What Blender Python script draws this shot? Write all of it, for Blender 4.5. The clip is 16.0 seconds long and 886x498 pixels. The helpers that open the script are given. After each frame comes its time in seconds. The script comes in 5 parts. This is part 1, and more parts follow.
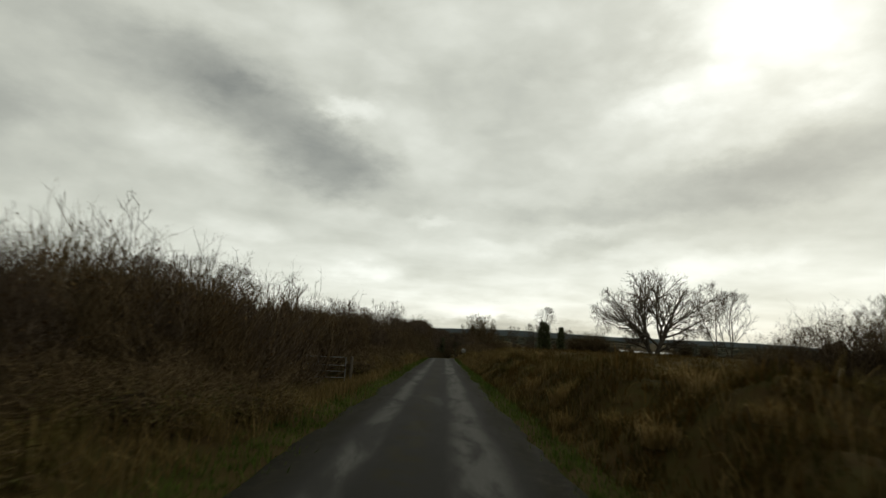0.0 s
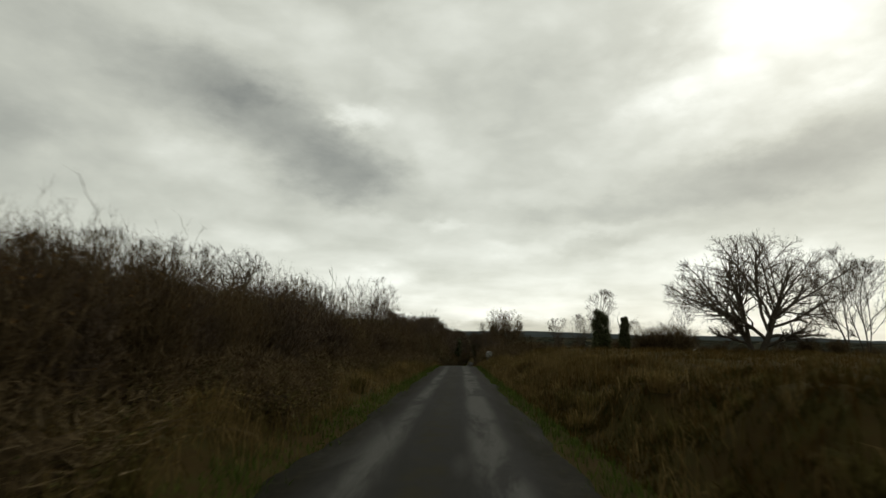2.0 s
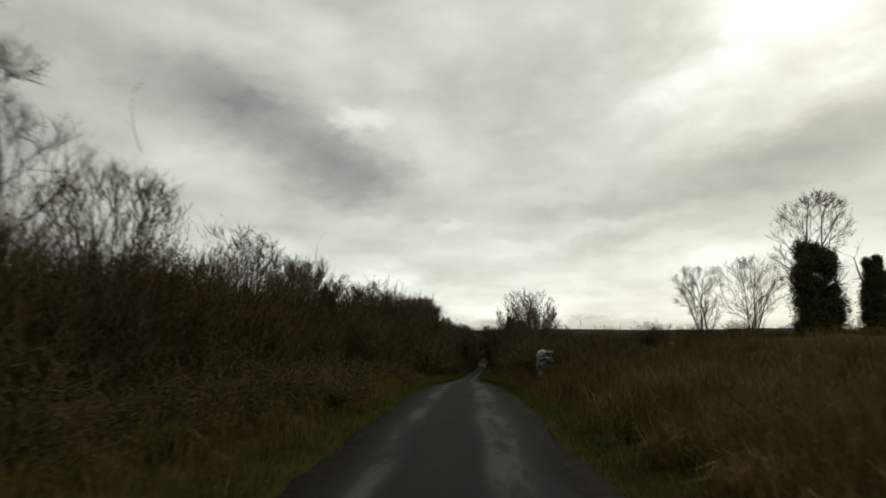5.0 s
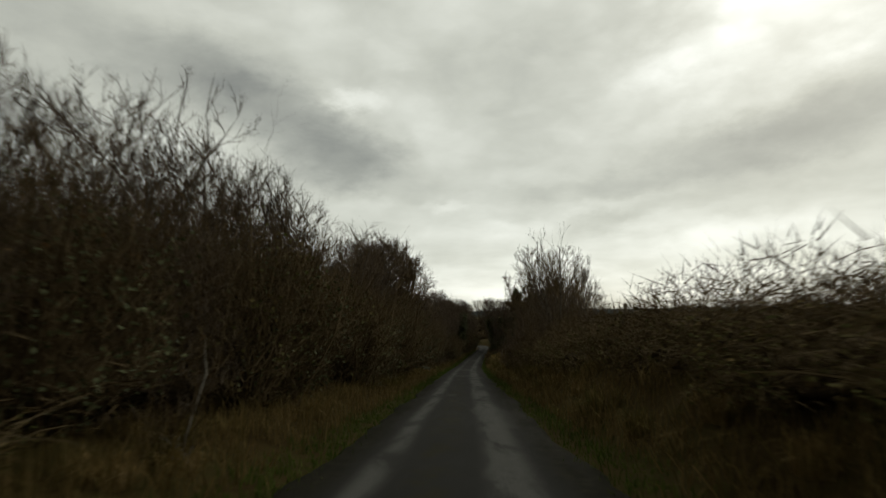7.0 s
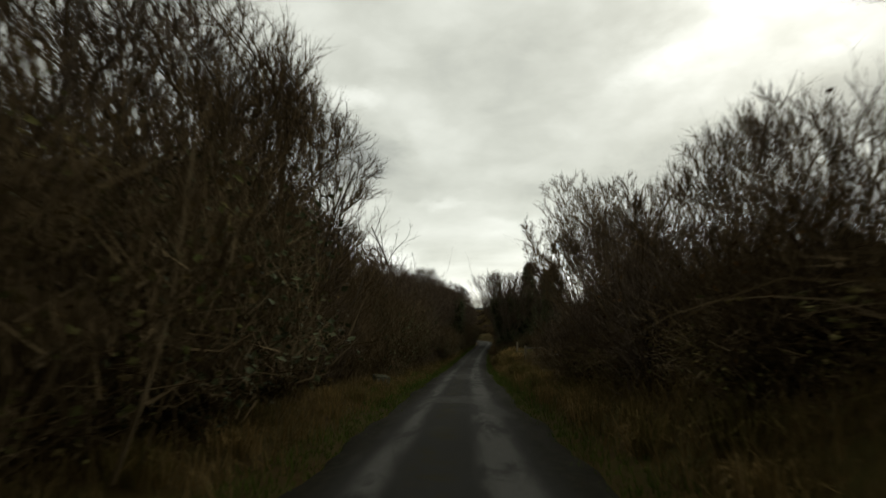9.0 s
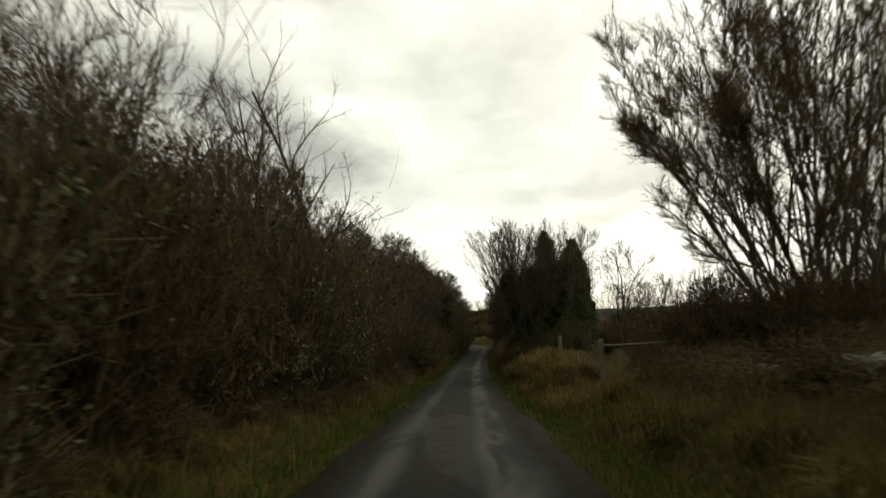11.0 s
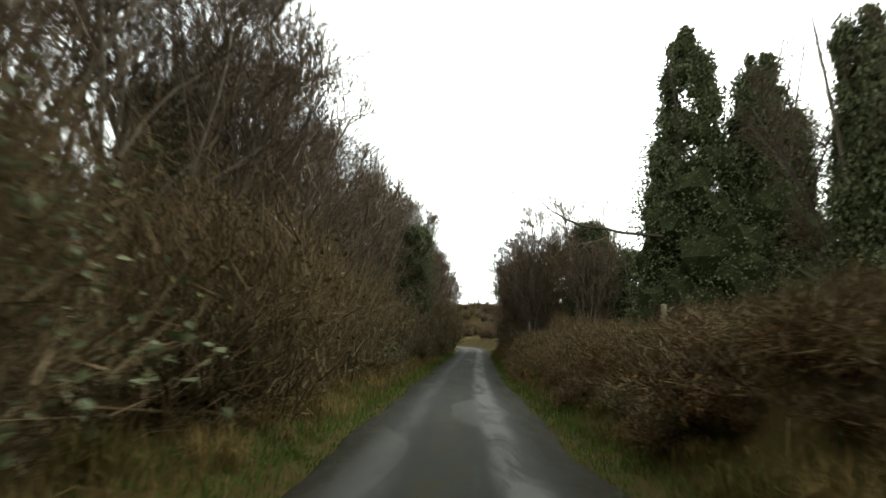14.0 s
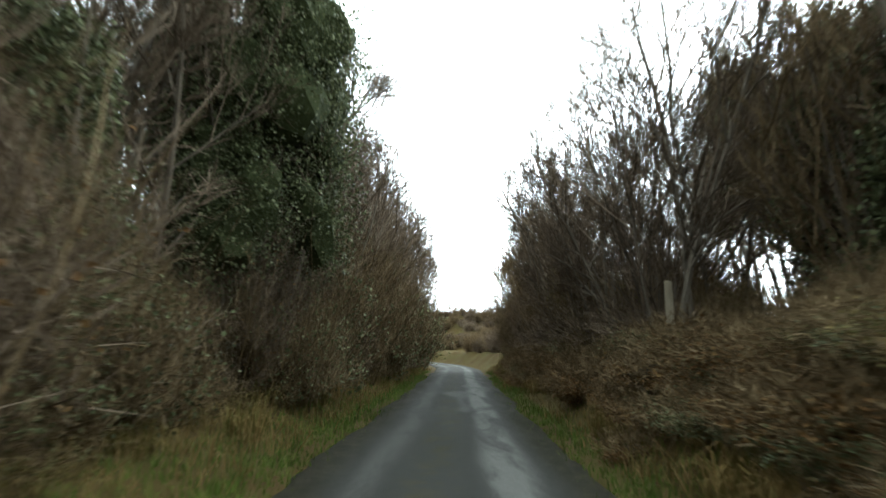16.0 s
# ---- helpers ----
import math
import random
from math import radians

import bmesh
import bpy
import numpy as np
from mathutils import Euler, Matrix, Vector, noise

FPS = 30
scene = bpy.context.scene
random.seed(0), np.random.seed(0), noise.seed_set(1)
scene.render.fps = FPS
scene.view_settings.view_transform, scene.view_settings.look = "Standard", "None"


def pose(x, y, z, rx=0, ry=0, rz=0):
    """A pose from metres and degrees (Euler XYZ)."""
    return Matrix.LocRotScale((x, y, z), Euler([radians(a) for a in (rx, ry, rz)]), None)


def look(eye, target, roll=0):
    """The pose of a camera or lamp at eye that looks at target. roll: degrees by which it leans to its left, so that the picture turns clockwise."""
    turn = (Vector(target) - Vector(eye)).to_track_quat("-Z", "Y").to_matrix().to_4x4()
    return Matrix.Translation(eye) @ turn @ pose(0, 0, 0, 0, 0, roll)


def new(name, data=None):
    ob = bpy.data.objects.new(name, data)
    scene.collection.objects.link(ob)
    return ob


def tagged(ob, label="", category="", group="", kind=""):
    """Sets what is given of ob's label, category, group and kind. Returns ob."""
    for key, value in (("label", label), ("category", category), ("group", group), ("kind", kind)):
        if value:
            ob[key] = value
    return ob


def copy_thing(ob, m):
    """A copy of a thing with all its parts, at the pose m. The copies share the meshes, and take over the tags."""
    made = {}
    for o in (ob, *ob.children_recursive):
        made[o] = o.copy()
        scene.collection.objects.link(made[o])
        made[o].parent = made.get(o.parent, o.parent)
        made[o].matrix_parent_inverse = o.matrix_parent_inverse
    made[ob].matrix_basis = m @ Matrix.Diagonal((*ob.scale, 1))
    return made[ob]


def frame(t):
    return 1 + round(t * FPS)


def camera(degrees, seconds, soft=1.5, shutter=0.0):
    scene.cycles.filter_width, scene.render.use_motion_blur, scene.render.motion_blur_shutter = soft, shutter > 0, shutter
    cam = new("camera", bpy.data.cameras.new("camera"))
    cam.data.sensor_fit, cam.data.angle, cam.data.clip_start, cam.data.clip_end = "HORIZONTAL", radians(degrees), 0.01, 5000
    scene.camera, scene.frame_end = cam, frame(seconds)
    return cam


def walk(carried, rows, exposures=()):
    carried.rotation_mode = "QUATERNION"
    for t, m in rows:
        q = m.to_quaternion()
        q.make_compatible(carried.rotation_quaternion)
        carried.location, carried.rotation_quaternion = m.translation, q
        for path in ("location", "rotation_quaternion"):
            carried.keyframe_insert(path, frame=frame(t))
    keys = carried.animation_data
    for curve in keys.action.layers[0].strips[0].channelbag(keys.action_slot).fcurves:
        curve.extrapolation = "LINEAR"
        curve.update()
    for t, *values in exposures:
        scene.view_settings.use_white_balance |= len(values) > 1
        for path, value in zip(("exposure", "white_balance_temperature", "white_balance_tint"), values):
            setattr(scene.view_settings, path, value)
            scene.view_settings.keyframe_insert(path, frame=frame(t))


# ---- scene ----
# ---------- camera: a car driving down a narrow lane, about 11 m/s ----------
cam = camera(76.0, 16.0, soft=1.5, shutter=0.22)
#      t,    x,     y,     z,    yaw,  pitch, roll
PATH = (
    (0.0, 0.25, 0.00, 1.35, 0.16, 8.19, -2.79),
    (0.5, 0.25, 5.70, 1.18, 0.83, 8.58, -0.79),
    (1.0, 0.25, 11.40, 1.01, 1.44, 9.67, -0.09),
    (1.5, 0.25, 17.10, 0.84, 1.47, 8.54, -0.96),
    (2.0, 0.25, 22.80, 0.67, 1.77, 8.47, -1.02),
    (2.5, 0.25, 28.50, 0.50, 1.96, 9.25, -1.55),
    (3.0, 0.25, 34.20, 0.33, 1.93, 8.76, -1.21),
    (3.5, 0.25, 39.90, 0.17, 2.02, 8.05, 0.25),
    (4.0, 0.25, 45.60, -0.00, 2.28, 9.22, 0.12),
    (4.2, 0.25, 47.88, -0.07, 2.61, 9.13, 0.08),
    (5.2, 0.25, 59.28, -0.41, 2.48, 8.28, 0.54),
    (6.3, 0.25, 71.82, -0.79, 2.33, 7.34, 1.04),
    (6.5, 0.25, 74.10, -0.88, 2.11, 7.55, 0.98),
    (7.0, 0.25, 79.80, -1.16, 2.30, 6.64, 1.13),
    (7.5, 0.25, 85.50, -1.54, 2.42, 6.38, 1.14),
    (8.0, 0.25, 91.20, -1.97, 2.19, 6.42, 1.19),
    (8.2, 0.25, 93.48, -2.14, 2.25, 5.89, 1.22),
    (9.2, 0.25, 104.88, -2.98, 1.94, 6.56, 1.82),
    (10.3, 0.25, 117.42, -3.89, 1.60, 7.30, 2.49),
    (10.5, 0.25, 119.70, -4.06, 1.21, 6.82, 2.50),
    (11.0, 0.25, 125.40, -4.46, 1.08, 7.05, 2.55),
    (11.5, 0.27, 131.10, -4.87, 0.68, 6.35, 2.81),
    (12.0, 0.32, 136.80, -5.27, 0.70, 6.03, 2.72),
    (12.5, 0.39, 142.50, -5.67, 0.15, 6.74, 1.81),
    (13.0, 0.50, 148.20, -6.03, 0.29, 6.24, 0.75),
    (13.5, 0.64, 153.90, -6.37, -0.01, 7.57, -0.29),
    (14.0, 0.80, 159.60, -6.67, -0.41, 7.40, -0.72),
    (14.5, 1.00, 165.30, -6.94, -1.10, 8.39, -1.46),
    (15.0, 1.23, 171.00, -7.18, -1.60, 8.10, -2.08),
    (15.5, 1.50, 176.70, -7.39, -2.24, 8.24, -1.73),
    (16.0, 1.80, 182.40, -7.57, -2.45, 9.04, -1.39),
)
EXPOSURES = (
    (0.0, 0.0, 6650, 4), (8.2, -0.05, 6650, 4), (10.3, 0.55, 6800, 5), (11.0, 0.62, 7000, 5),
    (12.5, 1.6, 6950, 4), (13.5, 2.05, 6400, 4), (14.5, 2.75, 5950, 2), (16.0, 3.2, 5550, 0),
)
walk(cam, [(t, pose(x, y, z, 90 + p, r, w)) for t, x, y, z, w, p, r in PATH], EXPOSURES)


# ---------- world: broken grey overcast, sun hidden high on the right ahead ----------
SUN_AZ, SUN_EL = 34.0, 29.0
world = bpy.data.worlds.new("overcast_sky")
scene.world = world
world.use_nodes = True
wt = world.node_tree
wt.nodes.clear()


class Nodes:
    """Small helper to wire shader nodes."""

    def __init__(self, tree):
        self.t = tree

    def n(self, kind, **props):
        node = self.t.nodes.new(kind)
        for k, v in props.items():
            setattr(node, k, v)
        return node

    def put(self, socket, v):
        if hasattr(v, "is_linked"):
            self.t.links.new(v, socket)
        elif v is not None:
            socket.default_value = v

    def m(self, op, a, b=None, c=None, clamp=False):
        node = self.n("ShaderNodeMath", operation=op, use_clamp=clamp)
        for s, v in zip(node.inputs, (a, b, c)):
            self.put(s, v)
        return node.outputs[0]

    def noise(self, vec, scale, detail=4, rough=0.55, dist=0.0):
        node = self.n("ShaderNodeTexNoise")
        self.put(node.inputs["Vector"], vec)
        node.inputs["Scale"].default_value = scale
        node.inputs["Detail"].default_value = detail
        node.inputs["Roughness"].default_value = rough
        node.inputs["Distortion"].default_value = dist
        return node

    def ramp(self, fac, stops):
        node = self.n("ShaderNodeValToRGB")
        el = node.color_ramp.elements
        while len(el) < len(stops):
            el.new(0.5)
        for e, (p, c) in zip(el, stops):
            e.position = p
            e.color = (*c, 1) if len(c) == 3 else c
        self.put(node.inputs[0], fac)
        return node.outputs[0]

    def mix(self, fac, a, b, mode="MIX"):
        node = self.n("ShaderNodeMix", data_type="RGBA", blend_type=mode)
        self.put(node.inputs[0], fac)
        for s, v in ((node.inputs[6], a), (node.inputs[7], b)):
            self.put(s, (*v, 1) if isinstance(v, tuple) and len(v) == 3 else v)
        return node.outputs[2]

    def span(self, v, a, b, lo=0.0, hi=1.0):
        node = self.n("ShaderNodeMapRange", interpolation_type="SMOOTHSTEP")
        for s, q in zip(node.inputs, (v, a, b, lo, hi)):
            self.put(s, q)
        return node.outputs[0]


def build_sky():
    g = Nodes(wt)
    co = g.n("ShaderNodeTexCoord").outputs["Generated"]
    sep = g.n("ShaderNodeSeparateXYZ")
    g.put(sep.inputs[0], co)
    x, y, z = sep.outputs
    zc = g.m("MAXIMUM", z, 0.0)
    deg = 57.29578
    az = g.m("MULTIPLY", g.m("ARCTAN2", x, y), deg)
    el = g.m("MULTIPLY", g.m("ARCSINE", z), deg)
    # cloud sheet seen in perspective
    k = g.m("DIVIDE", 1.0, g.m("ADD", zc, 0.13))
    sheet = g.n("ShaderNodeCombineXYZ")
    g.put(sheet.inputs[0], g.m("MULTIPLY", x, k))
    g.put(sheet.inputs[1], g.m("MULTIPLY", y, k))
    sheet = sheet.outputs[0]
    puffs = g.n("ShaderNodeVectorMath", operation="MULTIPLY")
    g.put(puffs.inputs[0], co)
    puffs.inputs[1].default_value = (1, 1, 1.9)
    puffs = puffs.outputs[0]
    wob = g.n("ShaderNodeSeparateColor")
    g.put(wob.inputs[0], g.noise(puffs, 7.0, 7, 0.6).outputs["Color"])
    puff = g.n("ShaderNodeSeparateColor")
    g.put(puff.inputs[0], g.noise(puffs, 19.0, 6, 0.6).outputs["Color"])
    az = g.m("ADD", az, g.m("ADD", g.m("MULTIPLY", g.m("SUBTRACT", wob.outputs[0], 0.5), 6.0), g.m("MULTIPLY", g.m("SUBTRACT", puff.outputs[0], 0.5), 4.0)))
    el2 = g.m("ADD", el, g.m("ADD", g.m("MULTIPLY", g.m("SUBTRACT", wob.outputs[1], 0.5), 3.0), g.m("MULTIPLY", g.m("SUBTRACT", puff.outputs[1], 0.5), 2.5)))
    big = g.noise(puffs, 4.2, 7, 0.56, 0.15).outputs["Fac"]
    fine = g.noise(sheet, 1.3, 6, 0.5, 0.2).outputs["Fac"]
    curl = g.noise(puffs, 11.0, 6, 0.6, 0.4).outputs["Fac"]
    turn = g.n("ShaderNodeVectorMath", operation="MULTIPLY_ADD")
    g.put(turn.inputs[0], g.noise(puffs, 5.0, 5, 0.55).outputs["Color"])
    turn.inputs[1].default_value = (0.16, 0.16, 0.16)
    g.put(turn.inputs[2], puffs)
    cell = g.n("ShaderNodeTexVoronoi", feature="SMOOTH_F1")
    g.put(cell.inputs["Vector"], turn.outputs[0])
    cell.inputs["Scale"].default_value = 5.5
    cell.inputs["Detail"].default_value = 2.0
    cell.inputs["Smoothness"].default_value = 0.55
    lump = g.m("SUBTRACT", cell.outputs["Distance"], 0.56)
    lum = g.m("ADD", 0.72, g.m("MULTIPLY", g.m("SUBTRACT", big, 0.5), 0.22))
    lum = g.m("ADD", lum, g.m("MULTIPLY", g.m("SUBTRACT", curl, 0.5), 0.16))
    lum = g.m("ADD", lum, g.m("MULTIPLY", g.m("SUBTRACT", fine, 0.5), g.span(el, 16.0, 5.0, 0.12, 0.62)))
    lum = g.m("SUBTRACT", lum, g.m("MULTIPLY", lump, g.span(el, 3.0, 12.0, 0.10, 0.20)))
    # brighter breaks low over the horizon
    low = g.m("MULTIPLY", g.span(el, 13.0, 3.0), 0.16)
    lum = g.m("ADD", lum, low)
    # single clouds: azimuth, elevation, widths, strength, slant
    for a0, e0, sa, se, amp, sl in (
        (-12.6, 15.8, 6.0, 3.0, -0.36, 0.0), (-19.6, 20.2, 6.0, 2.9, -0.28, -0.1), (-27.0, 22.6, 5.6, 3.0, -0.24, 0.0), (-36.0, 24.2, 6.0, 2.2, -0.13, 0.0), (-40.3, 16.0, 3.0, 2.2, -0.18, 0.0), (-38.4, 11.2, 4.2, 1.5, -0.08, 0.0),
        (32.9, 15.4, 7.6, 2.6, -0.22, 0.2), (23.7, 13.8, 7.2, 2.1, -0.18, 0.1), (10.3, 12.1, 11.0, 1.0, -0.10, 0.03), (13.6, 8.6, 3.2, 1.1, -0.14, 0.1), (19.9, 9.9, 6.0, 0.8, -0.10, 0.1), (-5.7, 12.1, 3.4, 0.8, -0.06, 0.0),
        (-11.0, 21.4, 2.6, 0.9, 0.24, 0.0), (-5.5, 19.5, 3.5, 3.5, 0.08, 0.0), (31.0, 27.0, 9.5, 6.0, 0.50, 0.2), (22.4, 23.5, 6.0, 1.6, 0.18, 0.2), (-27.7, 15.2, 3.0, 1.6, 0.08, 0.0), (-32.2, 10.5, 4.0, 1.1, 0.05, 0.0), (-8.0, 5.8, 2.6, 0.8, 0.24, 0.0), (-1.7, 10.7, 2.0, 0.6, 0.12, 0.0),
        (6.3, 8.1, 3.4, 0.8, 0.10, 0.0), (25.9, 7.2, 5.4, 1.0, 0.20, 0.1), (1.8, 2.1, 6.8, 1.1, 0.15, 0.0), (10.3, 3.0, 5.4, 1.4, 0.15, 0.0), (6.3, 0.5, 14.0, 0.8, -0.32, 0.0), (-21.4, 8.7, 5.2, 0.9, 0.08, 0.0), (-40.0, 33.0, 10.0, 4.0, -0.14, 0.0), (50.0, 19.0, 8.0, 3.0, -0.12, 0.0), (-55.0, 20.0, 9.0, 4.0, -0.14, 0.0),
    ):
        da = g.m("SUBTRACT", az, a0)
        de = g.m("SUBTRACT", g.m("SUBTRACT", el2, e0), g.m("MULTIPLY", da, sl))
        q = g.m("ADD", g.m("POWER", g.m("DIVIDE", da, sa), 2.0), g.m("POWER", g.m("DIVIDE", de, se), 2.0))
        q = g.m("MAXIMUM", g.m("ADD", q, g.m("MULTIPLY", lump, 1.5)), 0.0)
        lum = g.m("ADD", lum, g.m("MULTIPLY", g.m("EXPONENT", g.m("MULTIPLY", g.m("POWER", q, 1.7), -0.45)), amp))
    # the cloud thins towards the hidden sun and is heavier away from it
    sx, sy, sz = math.sin(radians(SUN_AZ)) * math.cos(radians(SUN_EL)), math.cos(radians(SUN_AZ)) * math.cos(radians(SUN_EL)), math.sin(radians(SUN_EL))
    near = g.m("ADD", g.m("ADD", g.m("MULTIPLY", x, sx), g.m("MULTIPLY", y, sy)), g.m("MULTIPLY", z, sz))
    lum = g.m("MULTIPLY", lum, g.span(near, -0.5, 0.75, 0.45, 1.0))
    lum = g.m("MAXIMUM", lum, 0.14)
    tint = g.ramp(lum, [(0.0, (0.84, 0.87, 0.87)), (0.35, (0.97, 0.975, 0.90)), (0.6, (1.0, 1.0, 0.91)), (1.0, (1.0, 1.0, 0.96))])
    cloud = g.mix(1.0, tint, lum, "MULTIPLY")
    sky = g.n("ShaderNodeTexSky", sky_type="NISHITA", sun_disc=False)
    sky.sun_elevation, sky.sun_rotation = radians(SUN_EL), radians(SUN_AZ)
    clear = g.mix(1.0, sky.outputs[0], (0.10, 0.10, 0.10), "MULTIPLY")
    col = g.mix(0.93, clear, cloud)
    # below the horizon: dull ground
    col = g.mix(g.span(z, -0.02, -0.004), (0.03, 0.03, 0.025), col)
    bg = g.n("ShaderNodeBackground")
    g.put(bg.inputs[0], col)
    bg.inputs[1].default_value = 1.0
    g.put(g.n("ShaderNodeOutputWorld").inputs[0], bg.outputs[0])


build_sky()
sun = new("sun", bpy.data.lights.new("sun", "SUN"))
sun.data.energy, sun.data.angle, sun.data.color = 0.5, radians(18), (1.0, 0.97, 0.9)
sa, se = radians(SUN_AZ), radians(SUN_EL)
sun.matrix_world = look((0, 0, 60), (-math.sin(sa) * math.cos(se) * 50, -math.cos(sa) * math.cos(se) * 50, 60 - math.sin(se) * 50))


# ---------- materials ----------
def material(name, stops, scale=6.0, rough=0.85, bump=0.3, bump_scale=None, per_island=0.0, per_object=0.25, spec=0.02, metal=0.0, stretch=(1, 1, 1), translucent=0.0, big=0.35):
    """A procedural surface: a colour ramp over two noises, varied per object or per loose piece."""
    mat = bpy.data.materials.new(name)
    mat.use_nodes = True
    t = mat.node_tree
    g = Nodes(t)
    bsdf = t.nodes["Principled BSDF"]
    co = g.n("ShaderNodeTexCoord").outputs["Object"]
    mp = g.n("ShaderNodeMapping")
    g.put(mp.inputs[0], co)
    mp.inputs["Scale"].default_value = stretch
    co = mp.outputs[0]
    fine = g.noise(co, scale, 6, 0.62).outputs["Fac"]
    wide = g.noise(co, scale * 0.13, 3, 0.5).outputs["Fac"]
    fac = g.m("ADD", g.m("MULTIPLY", fine, 1 - big), g.m("MULTIPLY", wide, big))
    if per_island:
        r = g.n("ShaderNodeNewGeometry").outputs["Random Per Island"]
        fac = g.m("ADD", fac, g.m("MULTIPLY", g.m("SUBTRACT", r, 0.5), per_island))
    if per_object:
        r = g.n("ShaderNodeObjectInfo").outputs["Random"]
        fac = g.m("ADD", fac, g.m("MULTIPLY", g.m("SUBTRACT", r, 0.5), per_object))
    col = g.ramp(fac, stops)
    g.put(bsdf.inputs["Base Color"], col)
    bsdf.inputs["Roughness"].default_value = rough
    bsdf.inputs["Metallic"].default_value = metal
    bsdf.inputs["Specular IOR Level"].default_value = spec
    if bump:
        b = g.n("ShaderNodeBump")
        b.inputs["Strength"].default_value = bump
        b.inputs["Distance"].default_value = 0.02
        g.put(b.inputs["Height"], g.noise(co, bump_scale or scale * 2.5, 5, 0.65).outputs["Fac"])
        g.put(bsdf.inputs["Normal"], b.outputs[0])
    if translucent:
        tr = g.n("ShaderNodeBsdfTranslucent")
        g.put(tr.inputs[0], col)
        ms = g.n("ShaderNodeMixShader")
        ms.inputs[0].default_value = translucent
        g.put(ms.inputs[1], bsdf.outputs[0])
        g.put(ms.inputs[2], tr.outputs[0])
        g.put(t.nodes["Material Output"].inputs[0], ms.outputs[0])
    return mat


M_BARK = material("bark", [(0.25, (0.045, 0.036, 0.026)), (0.50, (0.095, 0.078, 0.058)), (0.75, (0.155, 0.137, 0.108))], 14, 0.9, 0.6, stretch=(1, 1, 0.3))
M_PALE = material("pale_bark", [(0.25, (0.112, 0.096, 0.072)), (0.5, (0.224, 0.200, 0.160)), (0.8, (0.360, 0.336, 0.288))], 9, 0.8, 0.4, stretch=(1, 1, 0.4))
M_TWIG = material("twig_bark", [(0.10, (0.0326, 0.0219, 0.0104)), (0.40, (0.0902, 0.0624, 0.0311)), (0.70, (0.136, 0.0989, 0.0531)), (0.95, (0.185, 0.142, 0.088))], 5, 0.85, 0.0, per_island=0.5)
M_GREYTWIG = material("grey_twig_bark", [(0.10, (0.0296, 0.0204, 0.0128)), (0.50, (0.0896, 0.0652, 0.0439)), (0.85, (0.183, 0.143, 0.102))], 5, 0.85, 0.0, per_island=0.4)
M_LITTER = material("dead_leaf", [(0.15, (0.03, 0.017, 0.007)), (0.50, (0.09, 0.048, 0.018)), (0.85, (0.16, 0.1, 0.04))], 3, 0.9, 0.0, per_island=0.6, translucent=0.2)
M_BRAMBLE = material("bramble_leaf", [(0.10, (0.028, 0.028, 0.01)), (0.40, (0.085, 0.055, 0.022)), (0.65, (0.078, 0.084, 0.028)), (0.92, (0.18, 0.13, 0.055))], 3, 0.8, 0.0, per_island=0.7, translucent=0.15)
M_IVY = material("ivy_leaf", [(0.10, (0.026, 0.029, 0.012)), (0.50, (0.064, 0.071, 0.030)), (0.90, (0.14, 0.145, 0.07))], 3, 0.62, 0.0, per_island=0.6, spec=0.10, translucent=0.12)
# darker copy of the leaf green, painting the shade behind the ivy leaves
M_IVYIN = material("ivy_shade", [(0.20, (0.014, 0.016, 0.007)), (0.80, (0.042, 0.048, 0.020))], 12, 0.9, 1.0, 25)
M_STRAW = material("dry_grass", [(0.12, (0.038, 0.0267, 0.00928)), (0.38, (0.0904, 0.0696, 0.0232)), (0.55, (0.149, 0.102, 0.0394)), (0.75, (0.214, 0.151, 0.0638)), (0.95, (0.309, 0.232, 0.116))], 1.3, 0.85, 0.0, per_island=0.35, per_object=0.0, translucent=0.2, big=0.6)
M_RUST = material("rust_brown_grass", [(0.12, (0.0235, 0.0171, 0.0057)), (0.38, (0.0596, 0.0456, 0.0133)), (0.55, (0.101, 0.0589, 0.0171)), (0.75, (0.141, 0.095, 0.0285)), (0.95, (0.217, 0.162, 0.0627))], 1.0, 0.85, 0.0, per_island=0.35, per_object=0.0, translucent=0.2, big=0.6)
M_CLUMP = material("dead_tussock", [(0.12, (0.044, 0.0325, 0.00954)), (0.35, (0.0978, 0.084, 0.0248)), (0.55, (0.166, 0.115, 0.042)), (0.75, (0.244, 0.162, 0.062)), (0.95, (0.332, 0.239, 0.115))], 2.0, 0.85, 0.0, per_island=0.4, per_object=0.45, translucent=0.2, big=0.3)
M_GRASS = material("green_grass", [(0.12, (0.0228, 0.0386, 0.00724)), (0.50, (0.058, 0.0902, 0.0155)), (0.90, (0.129, 0.155, 0.0352))], 0.7, 0.75, 0.0, per_island=0.5, per_object=0.0, translucent=0.2)
M_HEATH = material("moorland_grass", [(0.10, (0.0125, 0.0125, 0.00375)), (0.35, (0.0325, 0.03375, 0.00875)), (0.60, (0.075, 0.04125, 0.01)), (0.90, (0.125, 0.0775, 0.02125))], 0.5, 0.9, 0.0, per_island=0.3, per_object=0.0, translucent=0.2, big=0.7)
M_GROUND = material("rough_pasture_soil", [(0.25, (0.018, 0.0122, 0.0042)), (0.45, (0.0461, 0.0306, 0.0112)), (0.60, (0.0446, 0.0381, 0.0119)), (0.80, (0.0792, 0.0544, 0.021))], 5.0, 0.95, 1.0, 40, per_object=0.0, big=0.5)
M_MOSS = material("mossy_limestone", [(0.30, (0.0418, 0.0418, 0.0223)), (0.42, (0.14, 0.137, 0.107)), (0.60, (0.307, 0.302, 0.27)), (0.85, (0.484, 0.479, 0.442))], 5, 0.9, 0.7, per_object=0.5)
